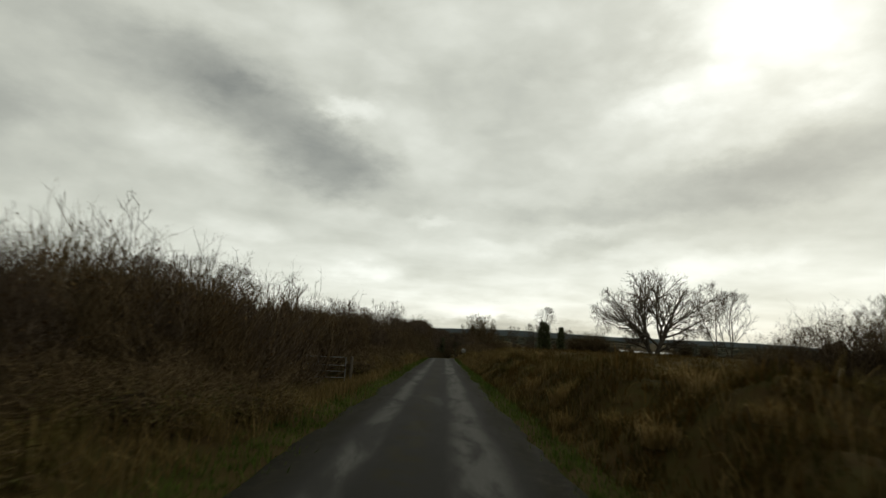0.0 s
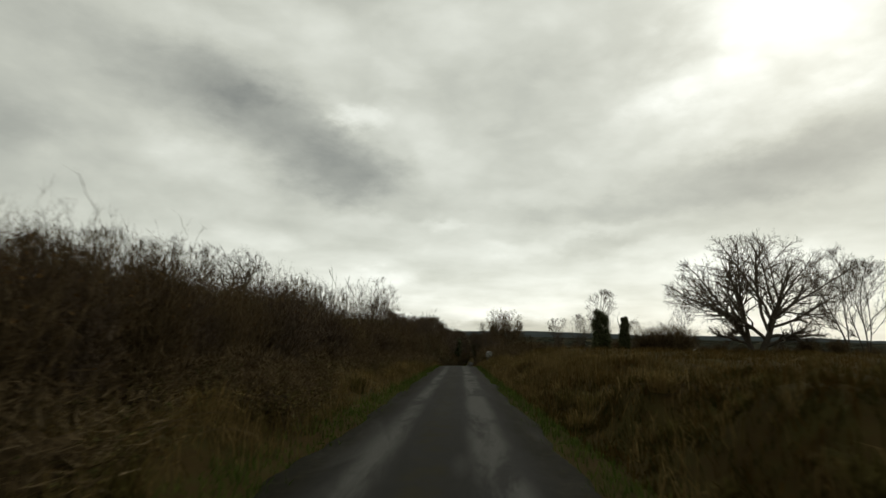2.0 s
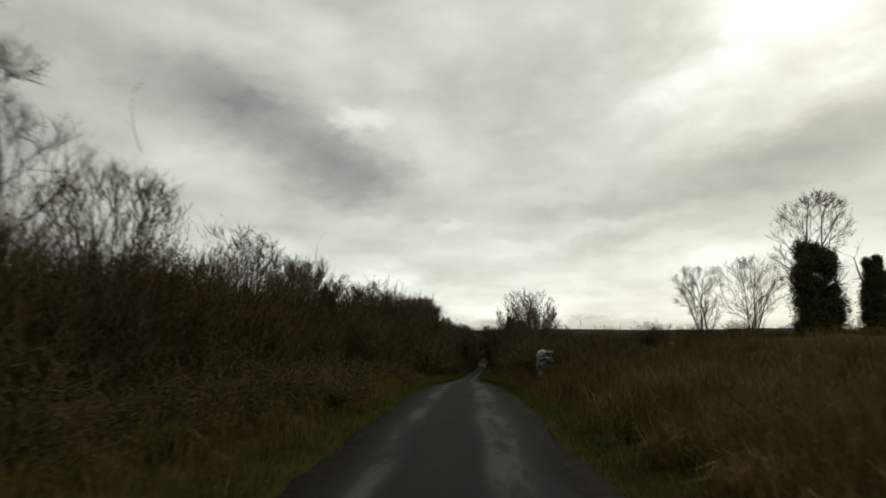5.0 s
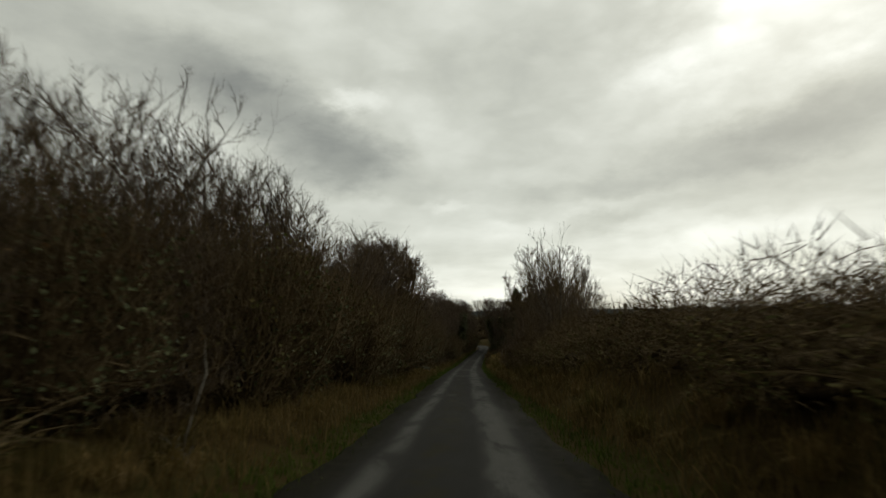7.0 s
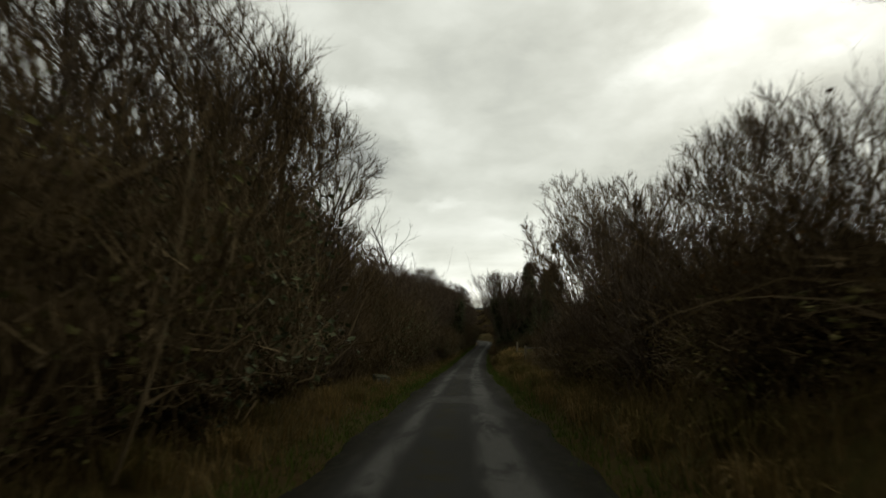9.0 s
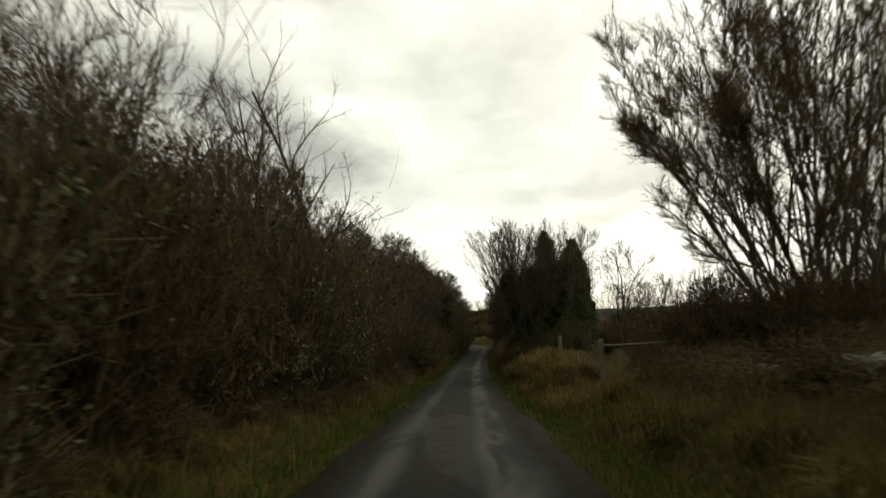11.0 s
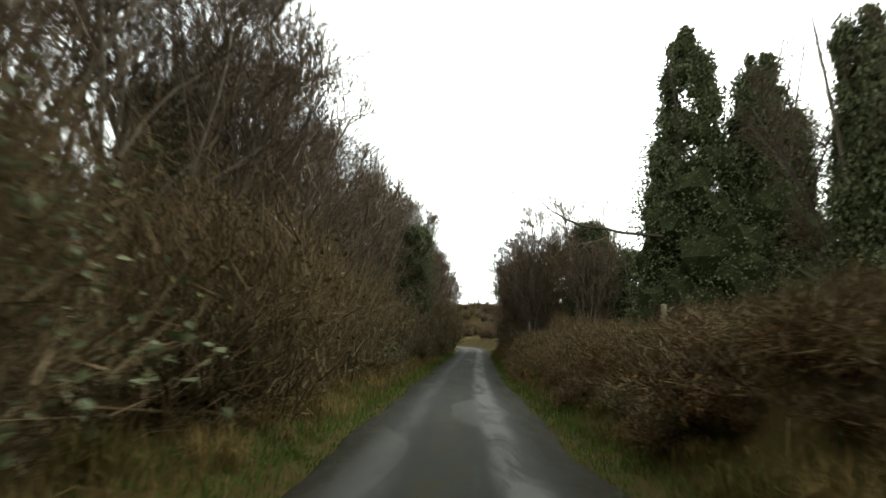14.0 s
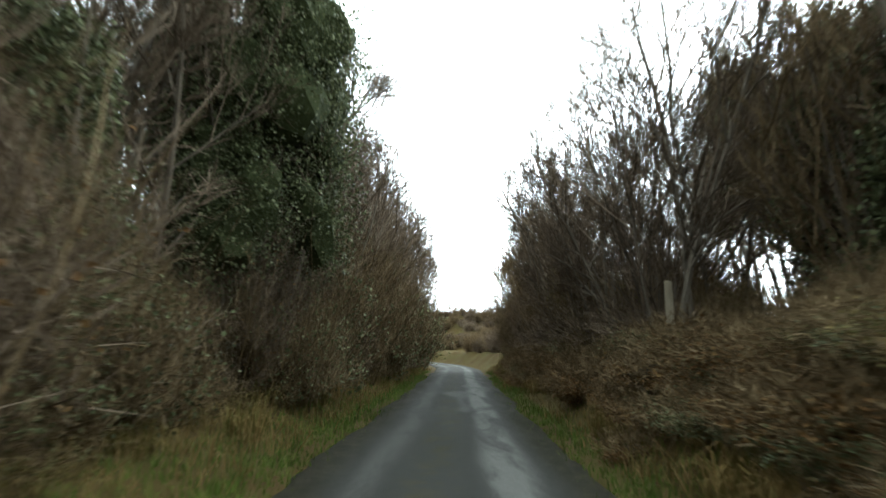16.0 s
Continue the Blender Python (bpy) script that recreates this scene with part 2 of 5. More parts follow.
M_MOSSG = material("moss", [(0.2, (0.03, 0.028, 0.010)), (0.5, (0.085, 0.078, 0.024)), (0.85, (0.16, 0.135, 0.04))], 9, 0.95, 0.8)
# near-black twig brown: the shade deep in a thicket is put into the colour
M_CORE = material("thicket_shade", [(0.30, (0.0091, 0.0065, 0.0039)), (0.50, (0.0286, 0.0195, 0.0091)), (0.75, (0.078, 0.0546, 0.0286))], 16, 0.95, 1.0, 30, stretch=(1, 1, 0.35), per_object=0.2, big=0.3)
M_STEEL = material("galvanised_steel", [(0.20, (0.12, 0.12, 0.115)), (0.50, (0.22, 0.22, 0.21)), (0.80, (0.34, 0.34, 0.33))], 12, 0.55, 0.12, metal=0.4, spec=0.4)
M_POST = material("weathered_timber", [(0.20, (0.1, 0.08, 0.055)), (0.50, (0.2, 0.17, 0.12)), (0.80, (0.3, 0.26, 0.19))], 10, 0.88, 0.5, stretch=(1, 1, 0.12))
M_FARHEDGE = material("far_hedge", [(0.3, (0.026, 0.028, 0.020)), (0.7, (0.055, 0.056, 0.040))], 0.2, 1.0, 0.0, per_object=0.0)
# the air's haze is put into this blue grey base colour
M_HILL = material("hazed_hills", [(0.30, (0.06, 0.072, 0.078)), (0.70, (0.095, 0.108, 0.108))], 0.01, 1.0, 0.0, per_object=0.0)
M_WATER = material("flood_water", [(0.3, (0.06, 0.07, 0.075)), (0.7, (0.08, 0.09, 0.09))], 0.02, 0.08, 0.05, per_object=0.0, spec=0.6)


def asphalt():
    """Worn lane: pale wheel tracks, dark mossy crown, crumbling dark edges, patches."""
    mat = bpy.data.materials.new("worn_asphalt")
    mat.use_nodes = True
    t = mat.node_tree
    g = Nodes(t)
    bsdf = t.nodes["Principled BSDF"]
    bsdf.inputs["Specular IOR Level"].default_value = 0.04
    co = g.n("ShaderNodeTexCoord").outputs["Object"]
    ac = g.n("ShaderNodeAttribute", attribute_name="across").outputs["Fac"]
    mp = g.n("ShaderNodeMapping")
    g.put(mp.inputs[0], co)
    mp.inputs["Scale"].default_value = (1, 0.22, 1)
    long = mp.outputs[0]
    wob = g.m("MULTIPLY", g.m("SUBTRACT", g.noise(long, 0.9, 4).outputs["Fac"], 0.5), 0.36)
    a = g.m("ADD", ac, wob)

    def track(c, w, soft=0.14):
        return g.span(g.m("ABSOLUTE", g.m("SUBTRACT", a, c)), w + soft, w - soft)

    sy = g.n("ShaderNodeSeparateXYZ")
    g.put(sy.inputs[0], co)
    wear = g.m("ADD", g.m("MULTIPLY", track(-0.80, 0.17), g.span(sy.outputs[1], 120.0, 165.0, 1.0, 0.35)), track(0.70, 0.26), clamp=True)
    blot = g.noise(long, 1.5, 7, 0.66, 0.6).outputs["Fac"]
    wear = g.m("MULTIPLY", wear, g.span(blot, 0.38, 0.58, 0.12, 1.0))
    grain = g.noise(co, 90, 3, 0.7).outputs["Fac"]
    patch = g.span(g.noise(long, 0.55, 2, 0.4).outputs["Fac"], 0.60, 0.63)
    base = g.ramp(g.m("ADD", g.m("MULTIPLY", grain, 0.5), g.m("MULTIPLY", blot, 0.5)), [(0.3, (0.012, 0.0115, 0.0095)), (0.55, (0.025, 0.024, 0.021)), (0.75, (0.045, 0.044, 0.039))])
    pale = g.ramp(grain, [(0.3, (0.050, 0.049, 0.044)), (0.7, (0.105, 0.103, 0.094))])
    col = g.mix(wear, base, pale)
    col = g.mix(g.m("MULTIPLY", patch, 0.3), col, pale)
    moss = g.m("MULTIPLY", track(-0.15, 0.25), g.span(g.noise(co, 2.2, 5, 0.6).outputs["Fac"], 0.46, 0.62))
    col = g.mix(g.m("MULTIPLY", moss, 0.7), col, (0.028, 0.025, 0.012))
    edge = g.span(g.m("ABSOLUTE", a), 1.0, 1.4)
    mud = g.ramp(g.noise(co, 7.0, 6, 0.65).outputs["Fac"], [(0.35, (0.008, 0.007, 0.004)), (0.55, (0.016, 0.014, 0.008)), (0.75, (0.030, 0.029, 0.014))])
    col = g.mix(g.m("MULTIPLY", edge, 0.92), col, mud)
    g.put(bsdf.inputs["Base Color"], col)
    g.put(bsdf.inputs["Roughness"], g.span(blot, 0.3, 0.7, 0.75, 0.95))
    b = g.n("ShaderNodeBump")
    b.inputs["Strength"].default_value = 0.5
    b.inputs["Distance"].default_value = 0.01
    g.put(b.inputs["Height"], g.m("ADD", grain, g.m("MULTIPLY", blot, 2.0)))
    g.put(bsdf.inputs["Normal"], b.outputs[0])
    return mat


M_ROAD = asphalt()

# ---------- lay of the land ----------
YS = np.arange(-200.0, 900.0, 0.5)
SLOPE = np.tan(np.radians(np.interp(YS, [70, 86, 140, 165, 190], [-1.7, -4.3, -4.0, -2.6, -1.2])))
ZS = np.cumsum(SLOPE) * 0.5
ZS -= np.interp(0, YS, ZS)
TURN = -np.tan(np.radians(np.interp(YS, [125, 150, 172, 195, 225, 242, 262], [0, -1.3, -2.5, -4.2, -4.2, 6, 28])))
XS = np.cumsum(TURN) * 0.5
XS -= np.interp(0, YS, XS)
XS += np.interp(YS, [120, 165, 260], [0, 0.2, 0.25])
HALF = 1.7


def road_z(y):
    return np.interp(y, YS, ZS)


def road_x(y):
    return np.interp(y, YS, XS)


def smooth(v, a, b):
    u = np.clip((v - a) / (b - a), 0, 1)
    return u * u * (3 - 2 * u)


def ripple(x, y):
    return 0.5 * np.sin(x * 0.71 + 1.3 * np.sin(y * 0.37)) * np.sin(y * 0.53 + 0.8) + 0.3 * np.sin(x * 1.9 + y * 0.9) * np.sin(y * 1.7 - x * 0.6) + 0.2 * np.sin(3.1 * x - 2.3 * y)


def ground_z(x, y):
    """Height of the ground beside and under the lane."""
    x, y = np.asarray(x, float), np.asarray(y, float)
    off = x - road_x(y)
    d = np.abs(off) - HALF
    base = road_z(y)
    left = 0.30 * smooth(d, 0.5, 1.6) + 0.45 * smooth(d, 1.6, 4.0) + 0.6 * smooth(d, 5, 25)
    left = np.maximum(left * np.interp(y, [8, 17, 26.8, 28.8], [1, -1.6, -1.6, 1]), -0.72)
    bank = np.interp(y, [-10, 30, 50, 66, 74, 80, 105, 118, 128, 136, 139, 143, 147, 160, 230], [0.62, 0.62, 0.45, 0.4, 0.75, 1.1, 1.0, 0.5, 0.6, 0.8, 0.5, 0.55, 1.25, 1.4, 1.3]) * (1 + np.interp(y, [60, 75], [0.5, 0.12]) * np.sin(y * 1.15 + 1.2 * np.sin(x * 0.9 + y * 0.31)))
    field = np.interp(y, [0, 40, 80, 100, 125, 150], [-0.1, 0.6, 1.9, 1.3, 0.4, 0.9])
    right = bank * smooth(d, 0.5, 2.2) + (field - bank) * smooth(d, 3.0, 9.0) - 0.18 * smooth(d, 0.2, 0.8) * (1 - smooth(d, 1.0, 2.0)) * (y < 60)
    hump = np.clip(np.sin(y * 0.83 + 1.4 * np.sin(x * 0.8)) * np.sin(x * 1.25 + 0.9 * np.sin(y * 0.5)) + 0.25, 0, 1.2)
    right = right + 0.30 * hump * smooth(d, 0.6, 1.8) * (1 - smooth(d, 9, 16)) * (1 - smooth(y, 45, 62))
    z = base + np.where(off < 0, left, right)
    # the lane's valley runs out into a wide plain, with a hillside field across it
    z = z + smooth(y, 236, 300) * 8.2 * smooth(d, 2.0, 18.0) * (1 - smooth(np.abs(x - 5), 25, 60)) * (1 - smooth(y, 310, 430))
    plain = -13.0
    far = np.maximum(smooth(y, 330, 470), smooth(np.abs(off), 90, 260) * smooth(y, 120, 330))
    z = z * (1 - far) + plain * far
    z = z + ripple(x, y) * (0.10 * smooth(d, 0.6, 3.0)) * (1 - far)
    return np.where(d < 0, base - 0.06, np.where(d < 0.3, base - 0.06 + 0.06 * np.clip(d / 0.3, 0, 1), z))


def mesh_object(name, verts, faces, mat, smooth_faces=False):
    me = bpy.data.meshes.new(name)
    me.from_pydata([tuple(v) for v in verts], [], [tuple(f) for f in faces])
    me.materials.append(mat)
    if smooth_faces:
        me.polygons.foreach_set("use_smooth", [True] * len(me.polygons))
    me.update()
    return new(name, me)


def grid(xs, ys, fz):
    X, Y = np.meshgrid(xs, ys)
    Z = fz(X, Y)
    v = np.stack([X.ravel(), Y.ravel(), Z.ravel()], 1)
    nx, ny = len(xs), len(ys)
    i = (np.arange(ny - 1)[:, None] * nx + np.arange(nx - 1)).ravel()
    return v, np.stack([i, i + 1, i + nx + 1, i + nx], 1)


def build_ground():
    near = np.r_[np.arange(-14, -3, 0.6), np.arange(-3, 5.01, 0.3), np.arange(5.6, 16, 0.6)]
    xs = np.r_[-4500, -2500, -1200, -600, -300, -160, -100, -70, -50, -40, -32, -26, -22, -18, -16, near, 18, 21, 25, 30, 36, 44, 54, 70, 90, 120, 170, 260, 400, 700, 1300, 2500, 4500]
    ys = np.r_[-400, -150, -60, np.arange(-30, 262, 0.8), np.arange(264, 480, 6), 520, 600, 700, 850, 1100, 1500, 2200, 3200, 4900]
    v, f = grid(xs, ys, ground_z)
    ob = mesh_object("ground", v, f, M_GROUND, True)
    tagged(ob, "rough brown winter pasture and grassy banks beside the lane", "ground", kind="structure")


def build_road():
    rng = np.random.RandomState(3)
    ys = np.arange(-30, 262, 0.5)
    us = np.array([-1.0, -0.93, -0.75, -0.5, -0.25, 0, 0.25, 0.5, 0.75, 0.93, 1.0])
    verts, acr = [], []
    for y in ys:
        el = HALF + 0.10 * math.sin(y * 0.9) * math.sin(y * 0.23 + 1) + rng.uniform(-0.06, 0.06)
        er = HALF + 0.10 * math.sin(y * 0.8 + 2) * math.sin(y * 0.31) + rng.uniform(-0.06, 0.06)
        tx = np.interp(y, YS, TURN)
        nx, ny = 1 / math.hypot(1, tx), -tx / math.hypot(1, tx)
        for u in us:
            o = u * (el if u < 0 else er)
            z = road_z(y) + 0.015 + 0.035 * (1 - u * u) - (0.07 if abs(u) == 1 else 0) + 0.006 * math.sin(y * 2.1 + u * 5) * math.sin(y * 0.7)
            verts.append((road_x(y) + o * nx, y + o * ny, z))
            acr.append(o)
    n = len(us)
    faces = [(i * n + j, i * n + j + 1, (i + 1) * n + j + 1, (i + 1) * n + j) for i in range(len(ys) - 1) for j in range(n - 1)]
    ob = mesh_object("road", verts, faces, M_ROAD, True)
    at = ob.data.attributes.new("across", "FLOAT", "POINT")
    at.data.foreach_set("value", np.array(acr, dtype=np.float32))
    tagged(ob, "narrow worn grey asphalt lane with paler wheel tracks", "road", kind="structure")


build_ground()
build_road()


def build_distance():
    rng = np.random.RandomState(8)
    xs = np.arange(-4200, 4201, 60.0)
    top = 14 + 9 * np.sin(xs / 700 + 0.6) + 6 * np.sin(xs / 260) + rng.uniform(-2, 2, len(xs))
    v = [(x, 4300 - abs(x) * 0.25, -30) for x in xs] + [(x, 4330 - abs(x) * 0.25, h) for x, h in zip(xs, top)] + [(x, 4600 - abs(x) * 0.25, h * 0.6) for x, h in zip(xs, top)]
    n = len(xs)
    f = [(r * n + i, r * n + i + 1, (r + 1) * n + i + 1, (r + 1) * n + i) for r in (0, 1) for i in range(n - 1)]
    tagged(mesh_object("backdrop", v, f, M_HILL, True), "low hills along the horizon, haze painted in as blue grey", "hills", kind="structure")
    for cx, cy, rx, ry in ((70, 560, 60, 60), (210, 720, 90, 40), (-30, 640, 40, 50)):
        pts = [(cx + rx * math.cos(a) * (1 + 0.25 * math.sin(3 * a + cx)), cy + ry * math.sin(a) * (1 + 0.2 * math.sin(5 * a)), -12.75) for a in np.linspace(0, 2 * math.pi, 40, endpoint=False)]
        low = [(x, y, -13.6) for x, y, z in pts]
        m = len(pts)
        faces = [tuple(range(m))] + [(i, i + m, (i + 1) % m + m, (i + 1) % m) for i in range(m)]
        tagged(mesh_object("water", pts + low, faces, M_WATER), "pale sheet of flood water on the far plain", "water", kind="structure")


build_distance()


def far_hedgerows():
    """Hedge lines across the distant plain, as long lumpy banks."""
    rng = np.random.RandomState(21)
    v, f = [], []
    for y in (440, 500, 585, 660, 760, 900, 1080, 1300, 1600, 2000, 2500, 3100):
        for x0 in np.arange(-1.1 * y, 1.1 * y, y * 0.5):
            n = 40
            x1 = x0 + y * rng.uniform(0.3, 0.48)
            sl = rng.uniform(-0.15, 0.15)
            b = len(v)
            for i in range(n):
                t = i / (n - 1)
                x = x0 + (x1 - x0) * t
                yy = y + (x - x0) * sl
                h = rng.uniform(1.5, 3.5) + (3.5 if rng.rand() < 0.12 else 0)
                v += [(x, yy - 2, -13.5), (x, yy - 1, -13 + h * 0.8), (x, yy + 1, -13 + h), (x, yy + 3, -13.5)]
            f += [(b + i * 4 + k, b + i * 4 + 4 + k, b + i * 4 + 5 + k, b + i * 4 + 1 + k) for i in range(n - 1) for k in range(3)]
    tagged(mesh_object("far_hedgerow", v, f, M_FARHEDGE), "dark hedgerows across the distant plain", "hedge", kind="stuff")


far_hedgerows()

# ---------- plants: shared builders ----------


class Wood:
    """Collects tapering branches as thin prisms."""

    def __init__(self):
        self.v, self.f = [], []

    def tube(self, pts, radii, sides=3):
        base = len(self.v)
        up = np.array((0.31, 0.17, 0.93))
        for i, (p, r) in enumerate(zip(pts, radii)):
            d = pts[min(i + 1, len(pts) - 1)] - pts[max(i - 1, 0)]
            d = d / (np.linalg.norm(d) + 1e-9)
            a = np.cross(d, up)
            if abs(a @ a) < 1e-3:
                a = np.cross(d, (1.0, 0, 0))
            a /= np.linalg.norm(a)
            b = np.cross(d, a)
            if i == len(pts) - 1 and r < 0.012:
                self.v.append(p)
            else:
                for k in range(sides):
                    t = 2 * math.pi * k / sides
                    self.v.append(p + r * (math.cos(t) * a + math.sin(t) * b))
        n = len(pts)
        tip = radii[-1] < 0.012
        for i in range(n - 1):
            for k in range(sides):
                a, b = base + i * sides + k, base + i * sides + (k + 1) % sides
                if tip and i == n - 2:
                    self.f.append((a, b, base + (n - 1) * sides))
                else:
                    self.f.append((a, b, b + sides, a + sides))

    def empty(self):
        return not self.v


def bend(rng, p, d, length, n, wander, lift):
    """A wandering line from p along d."""
    pts = [np.array(p, float)]
    d = np.array(d, float)
    d /= np.linalg.norm(d)
    dirs = [d]
    for _ in range(n):
        d = d + rng.normal(0, wander, 3) + np.array((0, 0, lift))
        d /= np.linalg.norm(d)
        pts.append(pts[-1] + d * length / n)
        dirs.append(d)
    return pts, dirs


def off_axis(rng, d, angle):
    a = np.cross(d, rng.normal(0, 1, 3))
    a /= np.linalg.norm(a) + 1e-9
    return d * math.cos(angle) + a * math.sin(angle)


def branch(rng, woods, p, d, length, radius, level, spec):
    """Grow one branch and its children into woods[level]."""
    s = spec[level]
    if level == len(spec) - 1:
        d = np.asarray(d, float)
        d /= np.linalg.norm(d)
        side = np.cross(d, rng.normal(0, 1, 3))
        side *= radius * 0.8 / (np.linalg.norm(side) + 1e-9)
        w = woods[-1]
        k = len(w.v)
        w.v += [p - side, p + side, p + d * length]
        w.f.append((k, k + 1, k + 2))
        return
    pts, dirs = bend(rng, p, d, length, s["n"], s["wander"], s["lift"])
    end = s.get("end", 0.25)
    radii = [radius * (1 - (1 - end) * i / s["n"]) for i in range(s["n"] + 1)]
    woods[min(level, len(woods) - 1)].tube(pts, radii, s.get("sides", 3))
    if level + 1 >= len(spec):
        return
    c = spec[level + 1]
    for k in range(rng.randint(s["kids"][0], s["kids"][1] + 1)):
        f = rng.uniform(s.get("from", 0.3), 1.0)
        i = min(int(f * s["n"]), s["n"] - 1)
        u = f * s["n"] - i
        q = pts[i] * (1 - u) + pts[i + 1] * u
        ln = length * rng.uniform(*c["len"]) * (1.15 - 0.5 * f)
        branch(rng, woods, q, off_axis(rng, dirs[i], radians(rng.uniform(*c["angle"]))), ln, max(radii[i] * c.get("thin", 0.55), spec[0].get("least", 0.0035)), level + 1, spec)


def leaves(rng, centres, size, mat, name, flat=0.0, droop=0.0):
    """Small folded leaves, one loose piece each, at the given places."""
    c = np.asarray(centres, float)
    n = len(c)
    a = rng.normal(0, 1, (n, 3))
    a[:, 2] *= 1 - flat
    a[:, 2] -= droop
    a /= np.linalg.norm(a, axis=1)[:, None]
    b = np.cross(a, rng.normal(0, 1, (n, 3)))
    b /= np.linalg.norm(b, axis=1)[:, None]
    s = rng.uniform(0.6, 1.3, (n, 1)) * size
    nn = np.cross(a, b)
    v = np.stack([c - a * s * 0.5, c + b * s * 0.42 + nn * s * 0.12, c + a * s * 0.6, c - b * s * 0.42 + nn * s * 0.12], 1).reshape(-1, 3)
    i = np.arange(n) * 4
    f = np.concatenate([np.stack([i, i + 1, i + 2], 1), np.stack([i, i + 2, i + 3], 1)])
    return part_mesh(name, v, f, mat)


def part_mesh(name, v, f, mat):
    me = bpy.data.meshes.new(name)
    me.from_pydata(np.asarray(v, float).tolist(), [], f.tolist() if isinstance(f, np.ndarray) else [tuple(map(int, q)) for q in f])
    me.materials.append(mat)
    me.update()
    return me


def part(name, me, parent, label=""):
    ob = new(name, me)
    ob.parent = parent
    if label:
        ob["label"] = label
    if name in ("framework", "cane_tangle", "twig_fringe", "twig_spray", "leaf_litter", "leafage", "crown", "bare_crown", "ivy", "ivy_mat", "limb_work"):
        ob["kind"] = "stuff"
    return ob


STOCK = {}


def stock(key, name, parts, label, category, group):
    """Register a plant: list of (part name, mesh, label)."""
    parts = [p for p in parts if len(p[1].vertices)]
    tall = max(float(np.percentile([v.co.z for v in me.vertices], 98)) for _, me, _ in parts)
    STOCK[key] = dict(tall=tall, name=name, parts=parts, label=label, category=category, group=group, first=None)


def plant(key, x, y, scale=1.0, turn=0.0, label="", tilt=(0, 0), sink=0.06, wide=1.0):
    s = STOCK[key]
    z = float(ground_z(x, y)) - sink
    m = Matrix.LocRotScale((x, y, z), Euler((radians(tilt[0]), radians(tilt[1]), turn)), (scale * wide, scale * wide, scale))
    if s["first"] is None:
        top = new(s["name"])
        for n, me, lb in s["parts"]:
            part(n, me, top, lb)
        tagged(top, s["label"], s["category"], s["group"])
        top.matrix_basis = m
        s["first"] = top
    else:
        top = copy_thing(s["first"], Matrix.Identity(4))
        top.matrix_basis = m
    if label:
        top["label"] = label
    return top


def wood_mesh(name, w, mat):
    return part_mesh(name, w.v, w.f, mat)


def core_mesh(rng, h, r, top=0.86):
    """Lumpy solid filling a thicket; its dark colour paints the shade inside."""
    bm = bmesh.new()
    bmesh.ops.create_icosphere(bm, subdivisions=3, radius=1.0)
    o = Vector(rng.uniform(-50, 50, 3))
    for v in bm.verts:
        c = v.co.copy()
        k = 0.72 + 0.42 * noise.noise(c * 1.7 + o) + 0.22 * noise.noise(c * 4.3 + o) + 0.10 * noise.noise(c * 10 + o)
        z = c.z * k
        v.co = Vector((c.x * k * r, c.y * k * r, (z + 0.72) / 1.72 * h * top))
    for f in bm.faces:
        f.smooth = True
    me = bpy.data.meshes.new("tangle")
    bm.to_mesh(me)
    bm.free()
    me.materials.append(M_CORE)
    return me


def sprig_mesh(name, rng, core, n, length, width, mat, up=0.7, fill=0):
    """Fine twigs standing out of the core, one sliver each."""
    pts = np.array([v.co for v in core.vertices])
    nor = np.array([v.normal for v in core.vertices])
    i = rng.randint(0, len(pts), n)
    p = pts[i] * rng.uniform(0.80, 1.10, (n, 1)) + rng.normal(0, 0.07, (n, 3))
    p[:, 2] = np.maximum(p[:, 2], 0.0)
    d = nor[i] * 0.45 + rng.normal(0, 0.55, (n, 3)) + np.array((0, 0, up))
    d /= np.linalg.norm(d, axis=1)[:, None]
    s = np.cross(d, rng.normal(0, 1, (n, 3)))
    s /= np.linalg.norm(s, axis=1)[:, None]
    l = length * rng.uniform(0.5, 1.3, (n, 1))
    w = width * rng.uniform(0.6, 1.4, (n, 1))
    if fill:
        p[:fill] *= rng.uniform(0.72, 0.9, (fill, 1))
        w[:fill] *= 1.7
    v = np.stack([p - s * w, p + s * w, p + d * l + rng.normal(0, 0.03, (n, 3))], 1).reshape(-1, 3)
    k = np.arange(n) * 3
    return part_mesh(name, v, np.stack([k, k + 1, k + 2], 1), mat)


